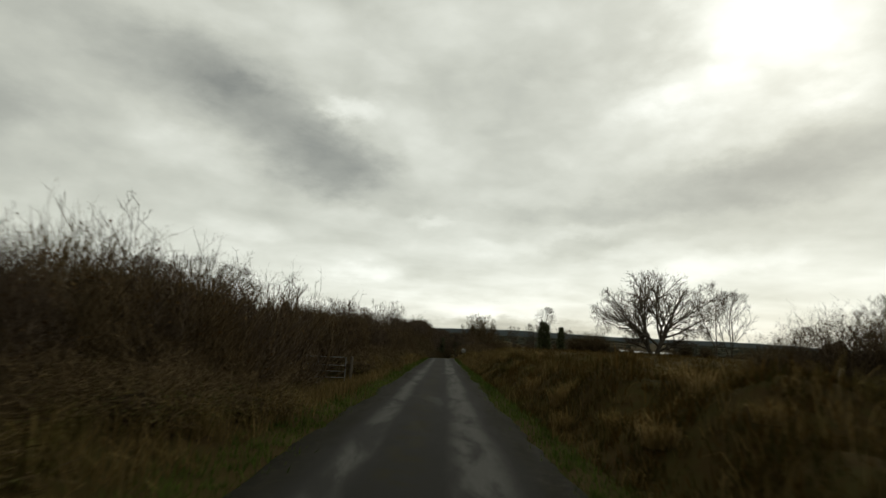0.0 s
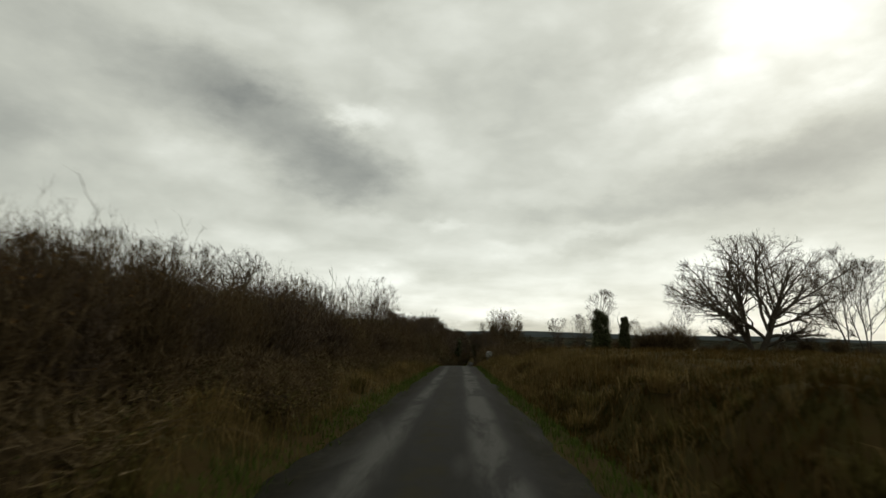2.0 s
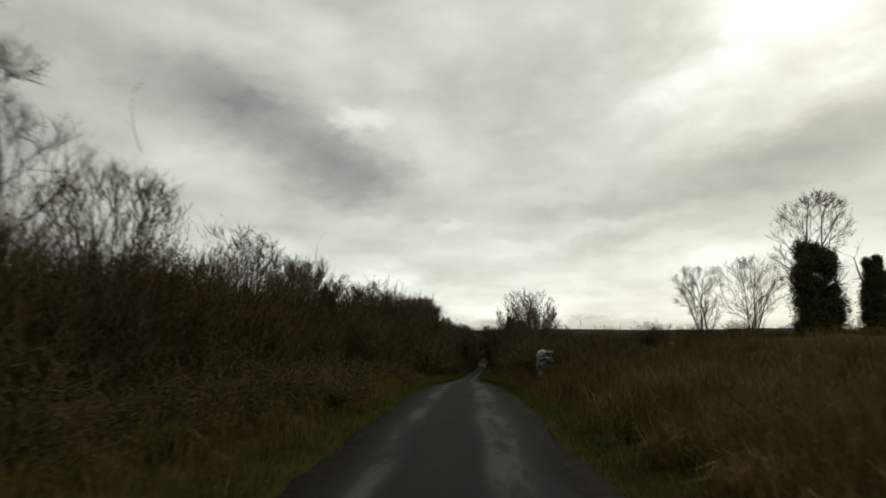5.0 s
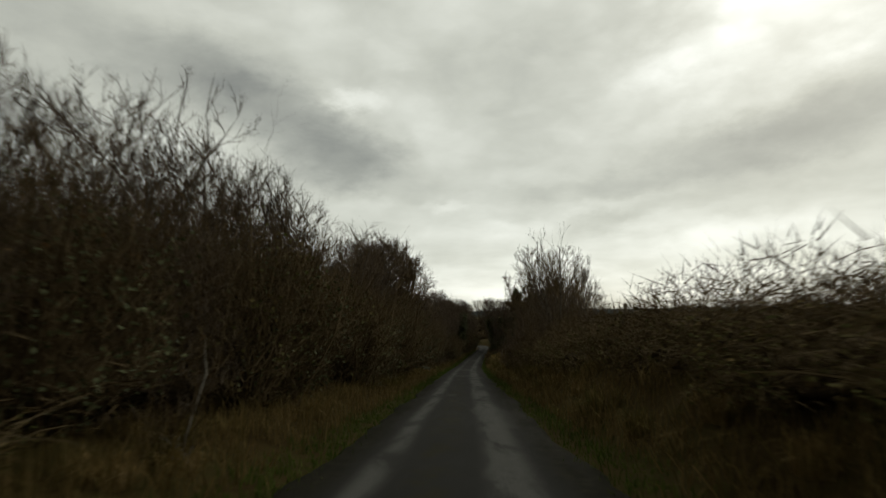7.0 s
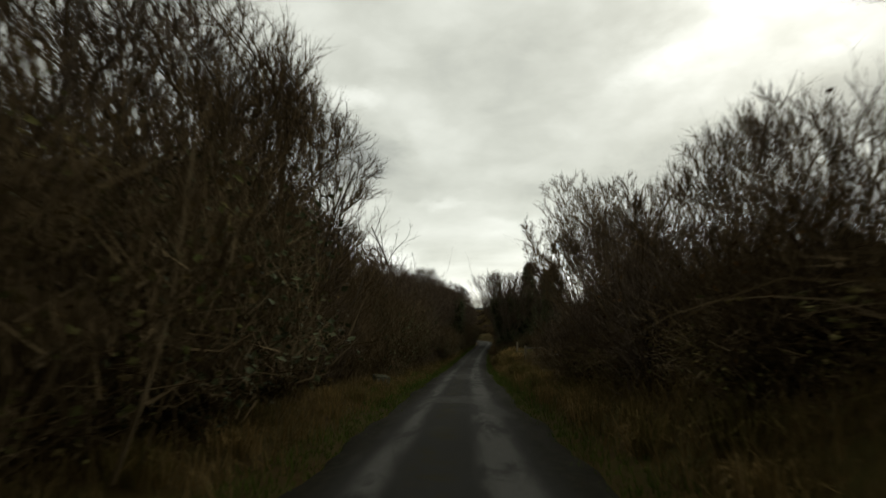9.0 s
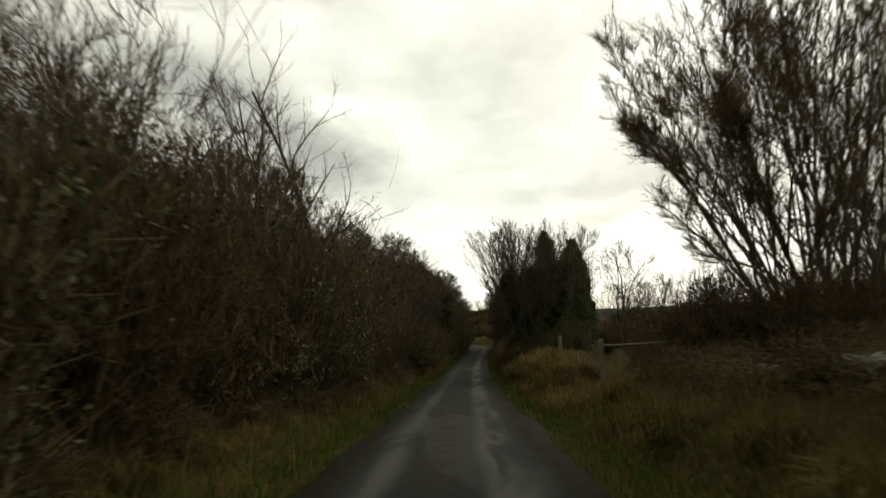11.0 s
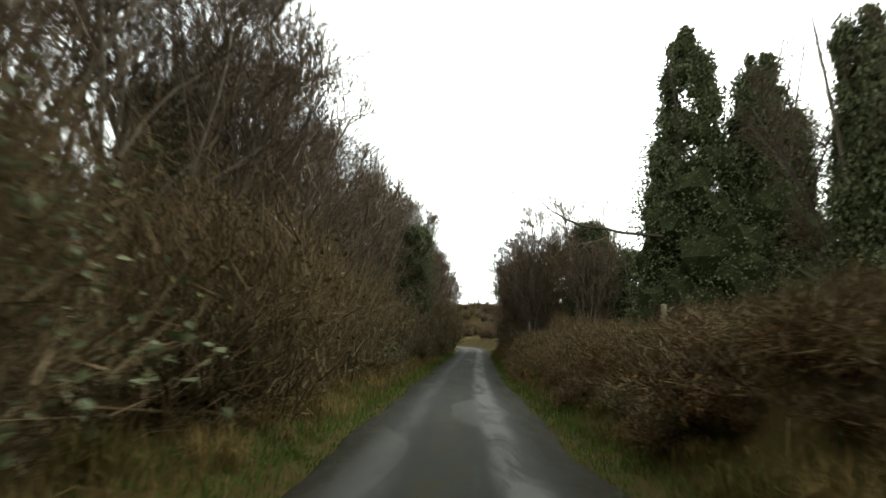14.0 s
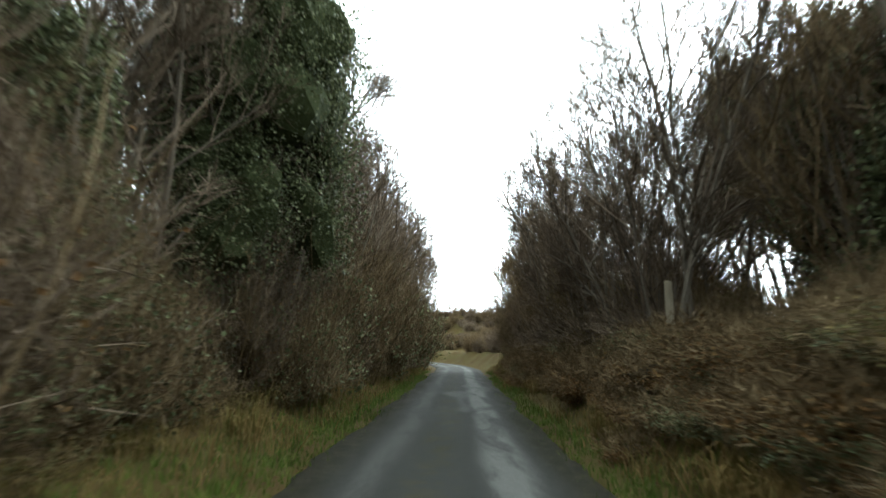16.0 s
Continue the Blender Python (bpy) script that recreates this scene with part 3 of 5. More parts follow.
def make_bush(key, seed, h=2.8, r=1.3, stems=20, litter=420, mat=None, leafmat=None, top=0.84, sprigs=6000, kind="hawthorn_bush"):
    """Dense leafless hedge bush: arching stems, fine twigs and dead leaves round a shade-coloured core."""
    rng = np.random.RandomState(seed)
    ws = [Wood(), Wood()]
    spec = [
        dict(n=5, wander=0.10, lift=0.02, kids=(4, 5), **{"from": 0.35}),
        dict(n=3, wander=0.16, lift=0.06, kids=(3, 5), len=(0.16, 0.30), angle=(20, 55), thin=0.5, **{"from": 0.2}),
        dict(n=1, wander=0.2, lift=0.03, kids=(0, 0), len=(0.3, 0.6), angle=(20, 55), thin=0.6),
    ]
    for i in range(stems):
        a, q = rng.uniform(0, 2 * math.pi), rng.uniform(0, 0.6) * r
        lean = rng.uniform(0.05, 0.6)
        branch(rng, ws, (q * math.cos(a), q * math.sin(a), 0), (lean * math.cos(a), lean * math.sin(a), 1), h * rng.uniform(0.62, 0.98), rng.uniform(0.008, 0.014), 0, spec)
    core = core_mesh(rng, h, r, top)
    pts = np.array([v.co for v in core.vertices])
    pick = pts[rng.randint(0, len(pts), litter)] * rng.uniform(0.9, 1.10, (litter, 1)) + rng.normal(0, 0.09, (litter, 3))
    pick[:, 2] = np.abs(pick[:, 2])
    fringe = sprig_mesh("twig_fringe", rng, core, sprigs, 0.33, 0.0042, mat or M_TWIG, up=1.15, fill=2200)
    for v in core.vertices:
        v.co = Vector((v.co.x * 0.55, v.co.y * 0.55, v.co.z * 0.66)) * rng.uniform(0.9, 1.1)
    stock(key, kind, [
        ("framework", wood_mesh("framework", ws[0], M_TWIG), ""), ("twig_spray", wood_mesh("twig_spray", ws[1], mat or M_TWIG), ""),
        ("twig_fringe", fringe, ""), ("tangle", core, "solid core coloured as the shade inside"),
        ("leaf_litter", leaves(rng, pick, 0.045, leafmat or M_LITTER, "leaf_litter"), "withered brown leaves")],
        "dense leafless brown hedge bush on the roadside bank", "bush", "roadside hedge bushes")


def slivers(w, rng, p, d, length, width):
    """Fine twigs, each with three side twigs."""
    p, d = np.asarray(p), np.asarray(d)
    n = len(p)
    d = d / np.linalg.norm(d, axis=1)[:, None]
    ln = length * rng.uniform(0.5, 1.25, (n, 1))
    sets = [(p, d, ln, 1.0)]
    for _ in range(3):
        e = d + rng.normal(0, 0.42, (n, 3))
        e /= np.linalg.norm(e, axis=1)[:, None]
        sets.append((p + d * ln * rng.uniform(0.15, 0.75, (n, 1)), e, ln * rng.uniform(0.35, 0.7, (n, 1)), 0.75))
    for q, e, l, k in sets:
        s = np.cross(e, rng.normal(0, 1, (n, 3)))
        s *= width * k / (np.linalg.norm(s, axis=1)[:, None] + 1e-9)
        b = len(w.v)
        w.v += list(np.stack([q - s, q + s, q + e * l], 1).reshape(-1, 3))
        w.f += [(b + 3 * i, b + 3 * i + 1, b + 3 * i + 2) for i in range(n)]


def make_tree(key, seed, h=5.5, r=1.7, stems=7, lean=0.3, low=0.1, peak=0.55, bole=0.1, limbs=(6, 8), boughs=(5, 7), shoots=(3, 4), angles=((24, 46), (22, 48), (20, 45)), reach=(0.5, 0.5, 0.45), lift=(0.03, 0.06, 0.05), crook=0.07, thick=0.05, least=0.0062, twig=0.34, spray=4, up=0.45, shape=0.7, fill=False, trunk=1.0, name="bare_tree", mat=None, tw=None, label="", group="bare hedgerow trees"):
    """Leafless tree: stems, limbs, boughs and shoots fork in turn and end at an uneven crown outline."""
    rng = np.random.RandomState(seed)
    o = Vector(rng.uniform(-50, 50, 3))
    ws = [Wood(), Wood()]
    tp, td = [], []

    def inside(p):
        u = (p[2] / h - low) / (1 - low)
        if u >= 1:
            return False
        u = max(u, 0.02)
        w = (u / peak) ** shape if u < peak else math.sqrt(max(0.0, 1 - ((u - peak) / (1 - peak)) ** 2))
        a = math.atan2(p[1], p[0])
        lump = 0.90 + 0.34 * noise.noise(Vector((math.cos(a) * 1.7, math.sin(a) * 1.7, u * 3.2)) + o)
        return math.hypot(p[0], p[1]) < r * max(w, 0.12) * lump and u < 0.93 + 0.35 * (lump - 0.9)

    def room(p, d, most):
        """How far the crown goes on from p along d."""
        n = 12
        for i in range(1, n + 1):
            if not inside(p + d * most * i / n):
                return most * i / n
        return most

    def shoot(p, d, length, radius, level):
        n = (9, 6, 4, 2)[level]
        pts, way = [np.array(p, float)], [np.array(d, float) / np.linalg.norm(d)]
        rise = (0.0, *lift)[level]
        for _ in range(n):
            e = way[-1] + rng.normal(0, crook * (1.0, 1.3, 1.5, 1.2)[level], 3) + np.array((0, 0, rise))
            e /= np.linalg.norm(e)
            q = pts[-1] + e * length / n
            if len(pts) > 1 and not inside(q):
                break
            pts.append(q)
            way.append(e)
        m = len(pts) - 1
        radii = [max(radius * (1 - 0.72 * i / n), least) for i in range(m + 1)]
        ws[0 if radius > 3.2 * least else 1].tube(pts, radii, 7 if radius > 0.12 else 5 if radius > 0.03 else 3)
        if level >= 2:
            for _ in range(spray):
                f = rng.uniform(0.25, 1.0) * m
                i = min(int(f), m - 1)
                tp.append(pts[i] + (pts[i + 1] - pts[i]) * (f - i))
                td.append(way[i + 1])
        if level == 3:
            return
        kids = rng.randint(*(limbs, boughs, shoots)[level])
        spin = rng.uniform(0, 6.28)
        a = np.cross(way[0], (0.3, 0.2, 0.93) if abs(way[0][2]) < 0.9 else (1.0, 0, 0))
        a /= np.linalg.norm(a)
        start = (bole, 0.25, 0.2)[level]
        for k in range(kids):
            f = (start + (0.98 - start) * (k + rng.uniform(0.1, 0.9)) / kids) * m
            i = min(int(f), m - 1)
            q = pts[i] + (pts[i + 1] - pts[i]) * (f - i)
            w = way[i + 1]
            t = spin + 2.4 * k + rng.normal(0, 0.4)
            b = np.cross(w, a)
            side = a * math.cos(t) + b * math.sin(t)
            g = radians(rng.uniform(*angles[level]))
            ln = length * reach[level] * rng.uniform(0.75, 1.25) * (1.15 - 0.5 * f / m)
            e = w * math.cos(g) + side * math.sin(g)
            if fill and level == 0:
                ln = max(room(q, e, 1.2 * r + 0.3 * h), 0.3 * r) * rng.uniform(0.9, 1.1)
            shoot(q, e, ln, max(radii[i] * 0.6, least), level + 1)

    for k in range(stems):
        a, q = 2 * math.pi * (k + rng.uniform(0, 0.8)) / stems, (0.0 if stems == 1 else rng.uniform(0.04, 0.10) * r)
        t = rng.uniform(0.25, 1.0) * lean
        shoot((q * math.cos(a), q * math.sin(a), -0.1), (t * math.cos(a), t * math.sin(a), 1), h * trunk * rng.uniform(0.82, 1.02) * (1 + 0.25 * t), thick * rng.uniform(0.7, 1.1), 0)
    P, D = np.array(tp), np.array(td)
    slivers(ws[1], rng, P, D * 0.9 + rng.normal(0, 0.30, D.shape) + np.array((0, 0, up)), twig, least * 0.8)
    stock(key, name, [("trunk", wood_mesh("trunk", ws[0], mat or M_BARK), ""), ("crown", wood_mesh("crown", ws[1], tw or M_GREYTWIG), "fine bare twigs")], label or "leafless multi-stemmed grey brown hedgerow tree", "tree", group)


def make_ivy(key, seed, h=6.0, r=1.2, n=9000, spires=1, name="ivy_tree", cone=0.5, stems=3, lumps=30, foot=0.06, bare=(3, 5), boughs=(), leaf=0.075):
    """Trunks wrapped in a dense coat of ivy, with a few bare limbs poking out."""
    rng = np.random.RandomState(seed)
    ws = [Wood(), Wood()]
    spec = [
        dict(n=6, wander=0.06, lift=0.04, kids=bare, sides=5, end=0.3, **{"from": 0.45}),
        dict(n=4, wander=0.14, lift=0.06, kids=(4, 6), len=(0.2, 0.4), angle=(25, 60), thin=0.4, **{"from": 0.3}),
        dict(n=2, wander=0.14, lift=0.05, kids=(3, 5), len=(0.3, 0.5), angle=(20, 50), thin=0.5, **{"from": 0.2}),
        dict(n=1, wander=0.1, lift=0.03, kids=(0, 0), len=(0.35, 0.6), angle=(20, 50), thin=0.6),
    ]
    for k in range(stems):
        a = 2 * math.pi * k / stems + rng.uniform(-0.3, 0.3)
        q = 0.25 * r
        branch(rng, ws, (q * math.cos(a), q * math.sin(a), 0), (0.12 * math.cos(a), 0.12 * math.sin(a), 1), h * rng.uniform(0.85, 1.0), 0.07, 0, spec)
    for root, way, ln, rad in boughs:
        branch(rng, ws, root, way, ln, rad, 0, [dict(n=7, wander=0.16, lift=0.05, kids=(9, 11), sides=5, end=0.3, least=0.011, **{"from": 0.25})] + spec[1:])
    pts, cv, cf = [], [], []
    for k in range(spires):
        sx = (k - (spires - 1) / 2) * r * 0.8
        sh = h * (1 - 0.06 * k)
        for j in range(lumps):
            zz, aa, rr = (foot + (0.95 - foot) * (j + rng.uniform(0, 1)) / lumps) * sh, rng.uniform(0, 2 * math.pi), rng.uniform(0.4, 1.0)
            w = r * (1 - cone * zz / sh)
            c = np.array((sx * min(1, zz / sh + 0.4) + math.cos(aa) * w * 0.68, math.sin(aa) * w * 0.68, zz))
            m = int(n / lumps / spires * (rr / 0.68) ** 2)
            d = rng.normal(0, 1, (m, 3))
            d /= np.linalg.norm(d, axis=1)[:, None]
            rad = rr * max(w, 0.32) * (0.62 if lumps < 60 else 0.64)
            pts.append(c + d * rng.uniform(0.60, 1.18, (m, 1)) * (1.0 + 0.22 * np.sin(d[:, :1] * 7 + j) * np.sin(d[:, 2:] * 6 - j)) * np.array((1, 1, 1.2)) * rad)
            # solid ball under the leaves, coloured as the shade between them
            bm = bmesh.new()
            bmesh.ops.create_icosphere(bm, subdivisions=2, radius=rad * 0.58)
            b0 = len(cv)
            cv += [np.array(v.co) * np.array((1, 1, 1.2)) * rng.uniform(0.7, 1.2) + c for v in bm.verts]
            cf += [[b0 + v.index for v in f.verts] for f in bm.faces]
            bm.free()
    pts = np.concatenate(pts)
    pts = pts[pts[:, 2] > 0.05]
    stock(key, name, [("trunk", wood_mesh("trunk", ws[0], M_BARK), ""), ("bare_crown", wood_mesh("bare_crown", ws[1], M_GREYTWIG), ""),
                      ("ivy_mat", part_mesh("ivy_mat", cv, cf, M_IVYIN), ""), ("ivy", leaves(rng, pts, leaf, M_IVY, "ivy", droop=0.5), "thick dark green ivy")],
          "dead-looking tree smothered in dark green ivy", "tree", "ivy-clad trees")


def make_bramble(key, seed, h=1.3, r=1.2, n=1800, canes=26, leafmat=None, name="bramble_thicket", label="low tangled mound of withered brambles on the bank"):
    """Low mound of arching canes and withered leaves."""
    rng = np.random.RandomState(seed)
    ws = [Wood()]
    pts = []
    for i in range(canes):
        a, q = rng.uniform(0, 2 * math.pi), rng.uniform(0, 0.6) * r
        p = np.array((q * math.cos(a), q * math.sin(a), 0.0))
        d = np.array((math.cos(a) * 0.7, math.sin(a) * 0.7, 1.3))
        ln = h * rng.uniform(0.7, 1.15)
        line, _ = bend(rng, p, d, ln, 7, 0.10, -0.22)
        ws[0].tube(line, [0.006 - 0.0005 * k for k in range(8)], 3)
        for _ in range(int(n / canes)):
            t = rng.uniform(0.1, 0.72) * 6.99
            k = int(t)
            c = line[k] * (1 - t + k) + line[k + 1] * (t - k)
            pts.append(c * rng.uniform(0.75, 1.0) + rng.normal(0, 0.09, 3))
    pts = np.array(pts)
    pts[:, 2] = np.abs(pts[:, 2])
    # shade-coloured solid filling the mound
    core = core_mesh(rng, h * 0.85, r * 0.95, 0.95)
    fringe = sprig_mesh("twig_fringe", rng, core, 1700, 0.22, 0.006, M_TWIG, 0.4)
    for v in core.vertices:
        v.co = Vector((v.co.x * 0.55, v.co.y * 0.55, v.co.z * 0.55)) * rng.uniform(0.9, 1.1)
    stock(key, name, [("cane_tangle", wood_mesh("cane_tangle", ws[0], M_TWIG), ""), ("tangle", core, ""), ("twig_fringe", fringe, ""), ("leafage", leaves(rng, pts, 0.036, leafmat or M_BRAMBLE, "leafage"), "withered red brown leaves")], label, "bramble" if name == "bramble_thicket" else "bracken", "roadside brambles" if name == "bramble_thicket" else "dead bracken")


def make_clump(key, seed, h=0.6, n=190):
    """Tussock of dead grass: blades arching out of one crown."""
    rng = np.random.RandomState(seed)
    v, f = [], []
    for i in range(n):
        a, q = rng.uniform(0, 2 * math.pi), 0.30 * math.sqrt(rng.uniform(0, 1))
        p = np.array((q * math.cos(a), q * math.sin(a), 0.0))
        a += rng.normal(0, 0.7)
        ln, out = h * rng.uniform(0.5, 1.2), rng.uniform(0.15, 1.0)
        d = np.array((math.cos(a), math.sin(a), 0.0))
        s = np.array((-d[1], d[0], 0.0)) * 0.008
        mid = p + d * out * ln * 0.3 + np.array((0, 0, ln * 0.62))
        tip = p + d * out * ln * 0.85 + np.array((0, 0, ln * (0.95 - 0.6 * out * out)))
        b = len(v)
        v += [p - s, p + s, mid + s * 0.8, mid - s * 0.8, tip]
        f += [(b, b + 1, b + 2), (b, b + 2, b + 3), (b + 3, b + 2, b + 4)]
    stock(key, "grass_tussock", [("leafage", part_mesh("leafage", v, f, M_CLUMP), "")], "arching clump of dead ochre grass on the verge", "grass", "verge tussocks")


for i in range(4):
    make_clump("clump%d" % i, 110 + i, h=0.5 + 0.08 * i)
for i in range(6):
    make_bush("bush%d" % i, 20 + i, h=2.6 + 0.15 * i, r=1.2, mat=M_TWIG if i % 3 else M_GREYTWIG, kind="hawthorn_bush" if i < 3 else "blackthorn_bush")
for i in range(3):
    make_bush("tall%d" % i, 26 + i, h=5.0, r=1.5, stems=26, litter=700, sprigs=8500, mat=M_GREYTWIG if i else M_TWIG, kind="hawthorn_bush")
make_bush("greenbush0", 31, h=2.6, leafmat=M_BRAMBLE, litter=1500, kind="bramble_bush")
make_bush("greenbush1", 32, h=2.6, leafmat=M_IVY, litter=2600, kind="ivied_bush")
for i in range(5):
    make_tree("scrub%d" % i, 40 + i, h=5.5, r=(1.7, 2.0, 1.5, 1.9, 1.6)[i], stems=(6, 7, 5, 7, 6)[i], lean=(0.38, 0.5, 0.32, 0.42, 0.3)[i], limbs=(5, 7), boughs=(4, 6), shoots=(2, 3), spray=3, bole=0.2, thick=0.034)
for i in range(3):
    make_tree("brush%d" % i, 50 + i, h=4.0, r=1.4, stems=12, lean=0.42, limbs=(4, 6), boughs=(3, 5), shoots=(1, 3), spray=3, tw=M_TWIG, thick=0.022, bole=0.2, up=0.8, angles=((14, 32), (16, 36), (16, 40)), label="thicket of upright leafless brown saplings")
for i in range(3):
    make_tree("ash%d" % i, 56 + i, h=8.0, r=(2.6, 2.2, 2.9)[i], stems=(3, 2, 4)[i], lean=0.3, limbs=(9, 11), boughs=(7, 9), shoots=(3, 5), spray=4, bole=0.22, thick=0.06, reach=(0.5, 0.42, 0.5), crook=0.085, label="tall leafless hedgerow tree with ascending crooked limbs")
make_tree("slim0", 60, h=5.0, r=0.9, stems=1, lean=0.05, bole=0.55, limbs=(5, 7), boughs=(3, 5), shoots=(2, 3), spray=2, thick=0.045, crook=0.03, mat=M_PALE, tw=M_PALE, label="slender leafless young tree with few stems")
make_tree("birch0", 66, h=4.2, r=0.7, stems=1, lean=0.1, bole=0.5, limbs=(6, 8), boughs=(3, 5), shoots=(2, 3), spray=2, thick=0.035, crook=0.13, mat=M_PALE, tw=M_TWIG, label="slender young birch with a pale crooked stem")
make_tree("slim1", 61, h=5.0, r=1.1, stems=4, lean=0.35, bole=0.25, limbs=(5, 7), boughs=(2, 4), shoots=(1, 2), spray=2, thick=0.018, twig=0.22, angles=((18, 38), (25, 50), (25, 50)), reach=(0.3, 0.3, 0.4), label="slender leafless young tree with few stems")
make_tree("slim2", 67, h=6.4, r=2.0, stems=3, lean=0.25, bole=0.12, limbs=(9, 12), boughs=(5, 7), shoots=(2, 3), spray=2, least=0.0095, thick=0.06, crook=0.11, angles=((35, 60), (25, 50), (25, 50)), reach=(0.36, 0.45, 0.45), label="slender grey leafless tree standing alone behind the bank")
make_tree("whip0", 68, h=3.0, r=0.6, stems=3, lean=0.14, bole=0.6, limbs=(1, 3), boughs=(0, 2), shoots=(0, 1), spray=1, thick=0.012, crook=0.025, twig=0.2, reach=(0.3, 0.3, 0.3), tw=M_TWIG, label="thin upright leafless whips shooting out of the hedge")
make_tree("round0", 62, h=12.4, r=5.2, stems=12, lean=0.75, low=0.02, peak=0.42, trunk=0.55, fill=True, limbs=(8, 10), boughs=(9, 11), shoots=(3, 4), bole=0.12, tw=M_TWIG, least=0.0075, thick=0.075, twig=0.42, spray=8, crook=0.05, angles=((8, 40), (16, 40), (18, 42)), reach=(0.5, 0.24, 0.45), lift=(0.02, 0.05, 0.05), label="large rounded leafless tree with many fanning stems")
make_tree("vase0", 63, h=7.7, r=4.7, stems=16, lean=0.95, low=0.06, peak=0.78, shape=0.55, trunk=0.42, fill=True, limbs=(8, 10), boughs=(9, 11), shoots=(3, 5), bole=0.3, least=0.0072, thick=0.06, twig=0.42, spray=4, crook=0.04, angles=((6, 44), (14, 34), (15, 36)), reach=(0.5, 0.26, 0.45), lift=(0.05, 0.07, 0.06), up=0.7, label="vase-shaped leafless tree with fanning upright branches")
make_tree("far0", 64, h=6.5, r=2.7, stems=4, lean=0.4, limbs=(8, 10), boughs=(6, 8), bole=0.12, least=0.006, thick=0.06, label="rounded leafless tree standing behind the hedge")
make_tree("far1", 65, h=6.5, r=1.9, stems=3, lean=0.25, limbs=(8, 10), boughs=(5, 7), bole=0.2, least=0.0065, thick=0.06, crook=0.09, label="rounded leafless tree standing behind the hedge")
make_tree("oak0", 70, h=12.4, r=9.3, stems=2, lean=0.5, low=0.05, peak=0.40, shape=0.36, trunk=0.44, fill=True, bole=0.10, limbs=(14, 16), boughs=(15, 17), shoots=(5, 7), least=0.0095, thick=0.36, twig=0.5, spray=5, crook=0.085, up=0.2, angles=((12, 78), (28, 56), (25, 55)), reach=(0.7, 0.27, 0.45), lift=(0.02, 0.02, 0.03), name="oak_tree", label="broad leafless oak with a spreading domed crown in the field", group="field trees")
make_tree("spread0", 71, h=8.4, r=4.4, stems=2, lean=0.35, low=0.2, peak=0.5, trunk=0.6, fill=True, limbs=(12, 14), boughs=(10, 12), shoots=(4, 5), bole=0.25, least=0.005, thick=0.10, crook=0.08, angles=((25, 70), (28, 52), (25, 50)), reach=(0.55, 0.3, 0.45), label="spreading leafless tree whose boughs reach over the lane", twig=0.4)
make_tree("dead0", 72, h=8.0, r=2.6, stems=2, lean=0.45, low=0.1, bole=0.5, limbs=(6, 8), boughs=(4, 6), shoots=(1, 3), spray=2, least=0.009, thick=0.14, crook=0.16, angles=((35, 65), (30, 60), (30, 60)), reach=(0.42, 0.45, 0.4), twig=0.3, up=0.1, label="stag-headed leafless tree with crooked stubby limbs")
make_ivy("ivy0", 80, h=5.5, r=1.5, n=36000, cone=0.5, lumps=60)
make_ivy("ivy1", 81, h=11.3, r=3.0, n=85000, spires=2, cone=0.88, lumps=110, foot=0.10, leaf=0.085, stems=4, boughs=(((-2.7, -1.2, 3.8), (-1.0, 0.25, 0.25), 4.2, 0.06),))
make_ivy("ivy2", 82, h=4.0, r=0.8, n=30000, cone=0.6, stems=2, lumps=90, leaf=0.055)
make_ivy("ivy3", 83, h=7.8, r=1.7, n=60000, cone=-0.15, stems=4, foot=0.36, lumps=60, leaf=0.06)
make_ivy("ivy4", 84, h=5.2, r=1.0, n=24000, cone=-0.75, stems=5, foot=0.1)
make_ivy("ivy5", 85, h=8.2, r=1.9, n=34000, cone=0.35, stems=3, foot=0.5, lumps=64)
for i in range(3):
    make_bramble("bracken%d" % i, 105 + i, h=0.8, r=0.85, n=2400, leafmat=M_LITTER, name="bracken_clump", label="low mound of brown dead bracken on the bank")
for i in range(4):
    make_bramble("bramble%d" % i, 90 + i, h=1.2 + 0.1 * i, r=1.2)
make_bramble("greenbramble", 98, h=1.1, r=1.2, n=3000, leafmat=M_IVY)

# ---------- planting ----------
R = np.random.RandomState(5)


def row(side, y0, y1, off, kinds, size, step, jitter=0.5, yj=0.3):
    """A line of plants along the lane; off is measured from its middle."""
    y = y0
    while y < y1:
        x = float(road_x(y)) + side * (off + R.uniform(-jitter, jitter))
        plant(kinds[R.randint(len(kinds))], x, y + R.uniform(-yj, yj), R.uniform(*size), R.uniform(0, 6.28), wide=R.uniform(0.95, 1.25))
        y += step * R.uniform(0.8, 1.2)


BUSH = ["bush%d" % i for i in range(6)]
SCRUB = ["scrub%d" % i for i in range(5)]
BRUSH = ["brush%d" % i for i in range(3)]
CLUMP = ["clump%d" % i for i in range(4)]
BRAM = ["bramble%d" % i for i in range(4)]



def stand(key, off, y, top, turn=None, wide=1.0, **more):
    """One plant at an offset from the lane's middle, its top at a height over the lane."""
    x = float(road_x(y)) + off
    q = (top + float(road_z(y)) - float(ground_z(x, y))) / STOCK[key]["tall"]
    return plant(key, x, y, q, R.uniform(0, 6.28) if turn is None else turn, wide=wide, **more)


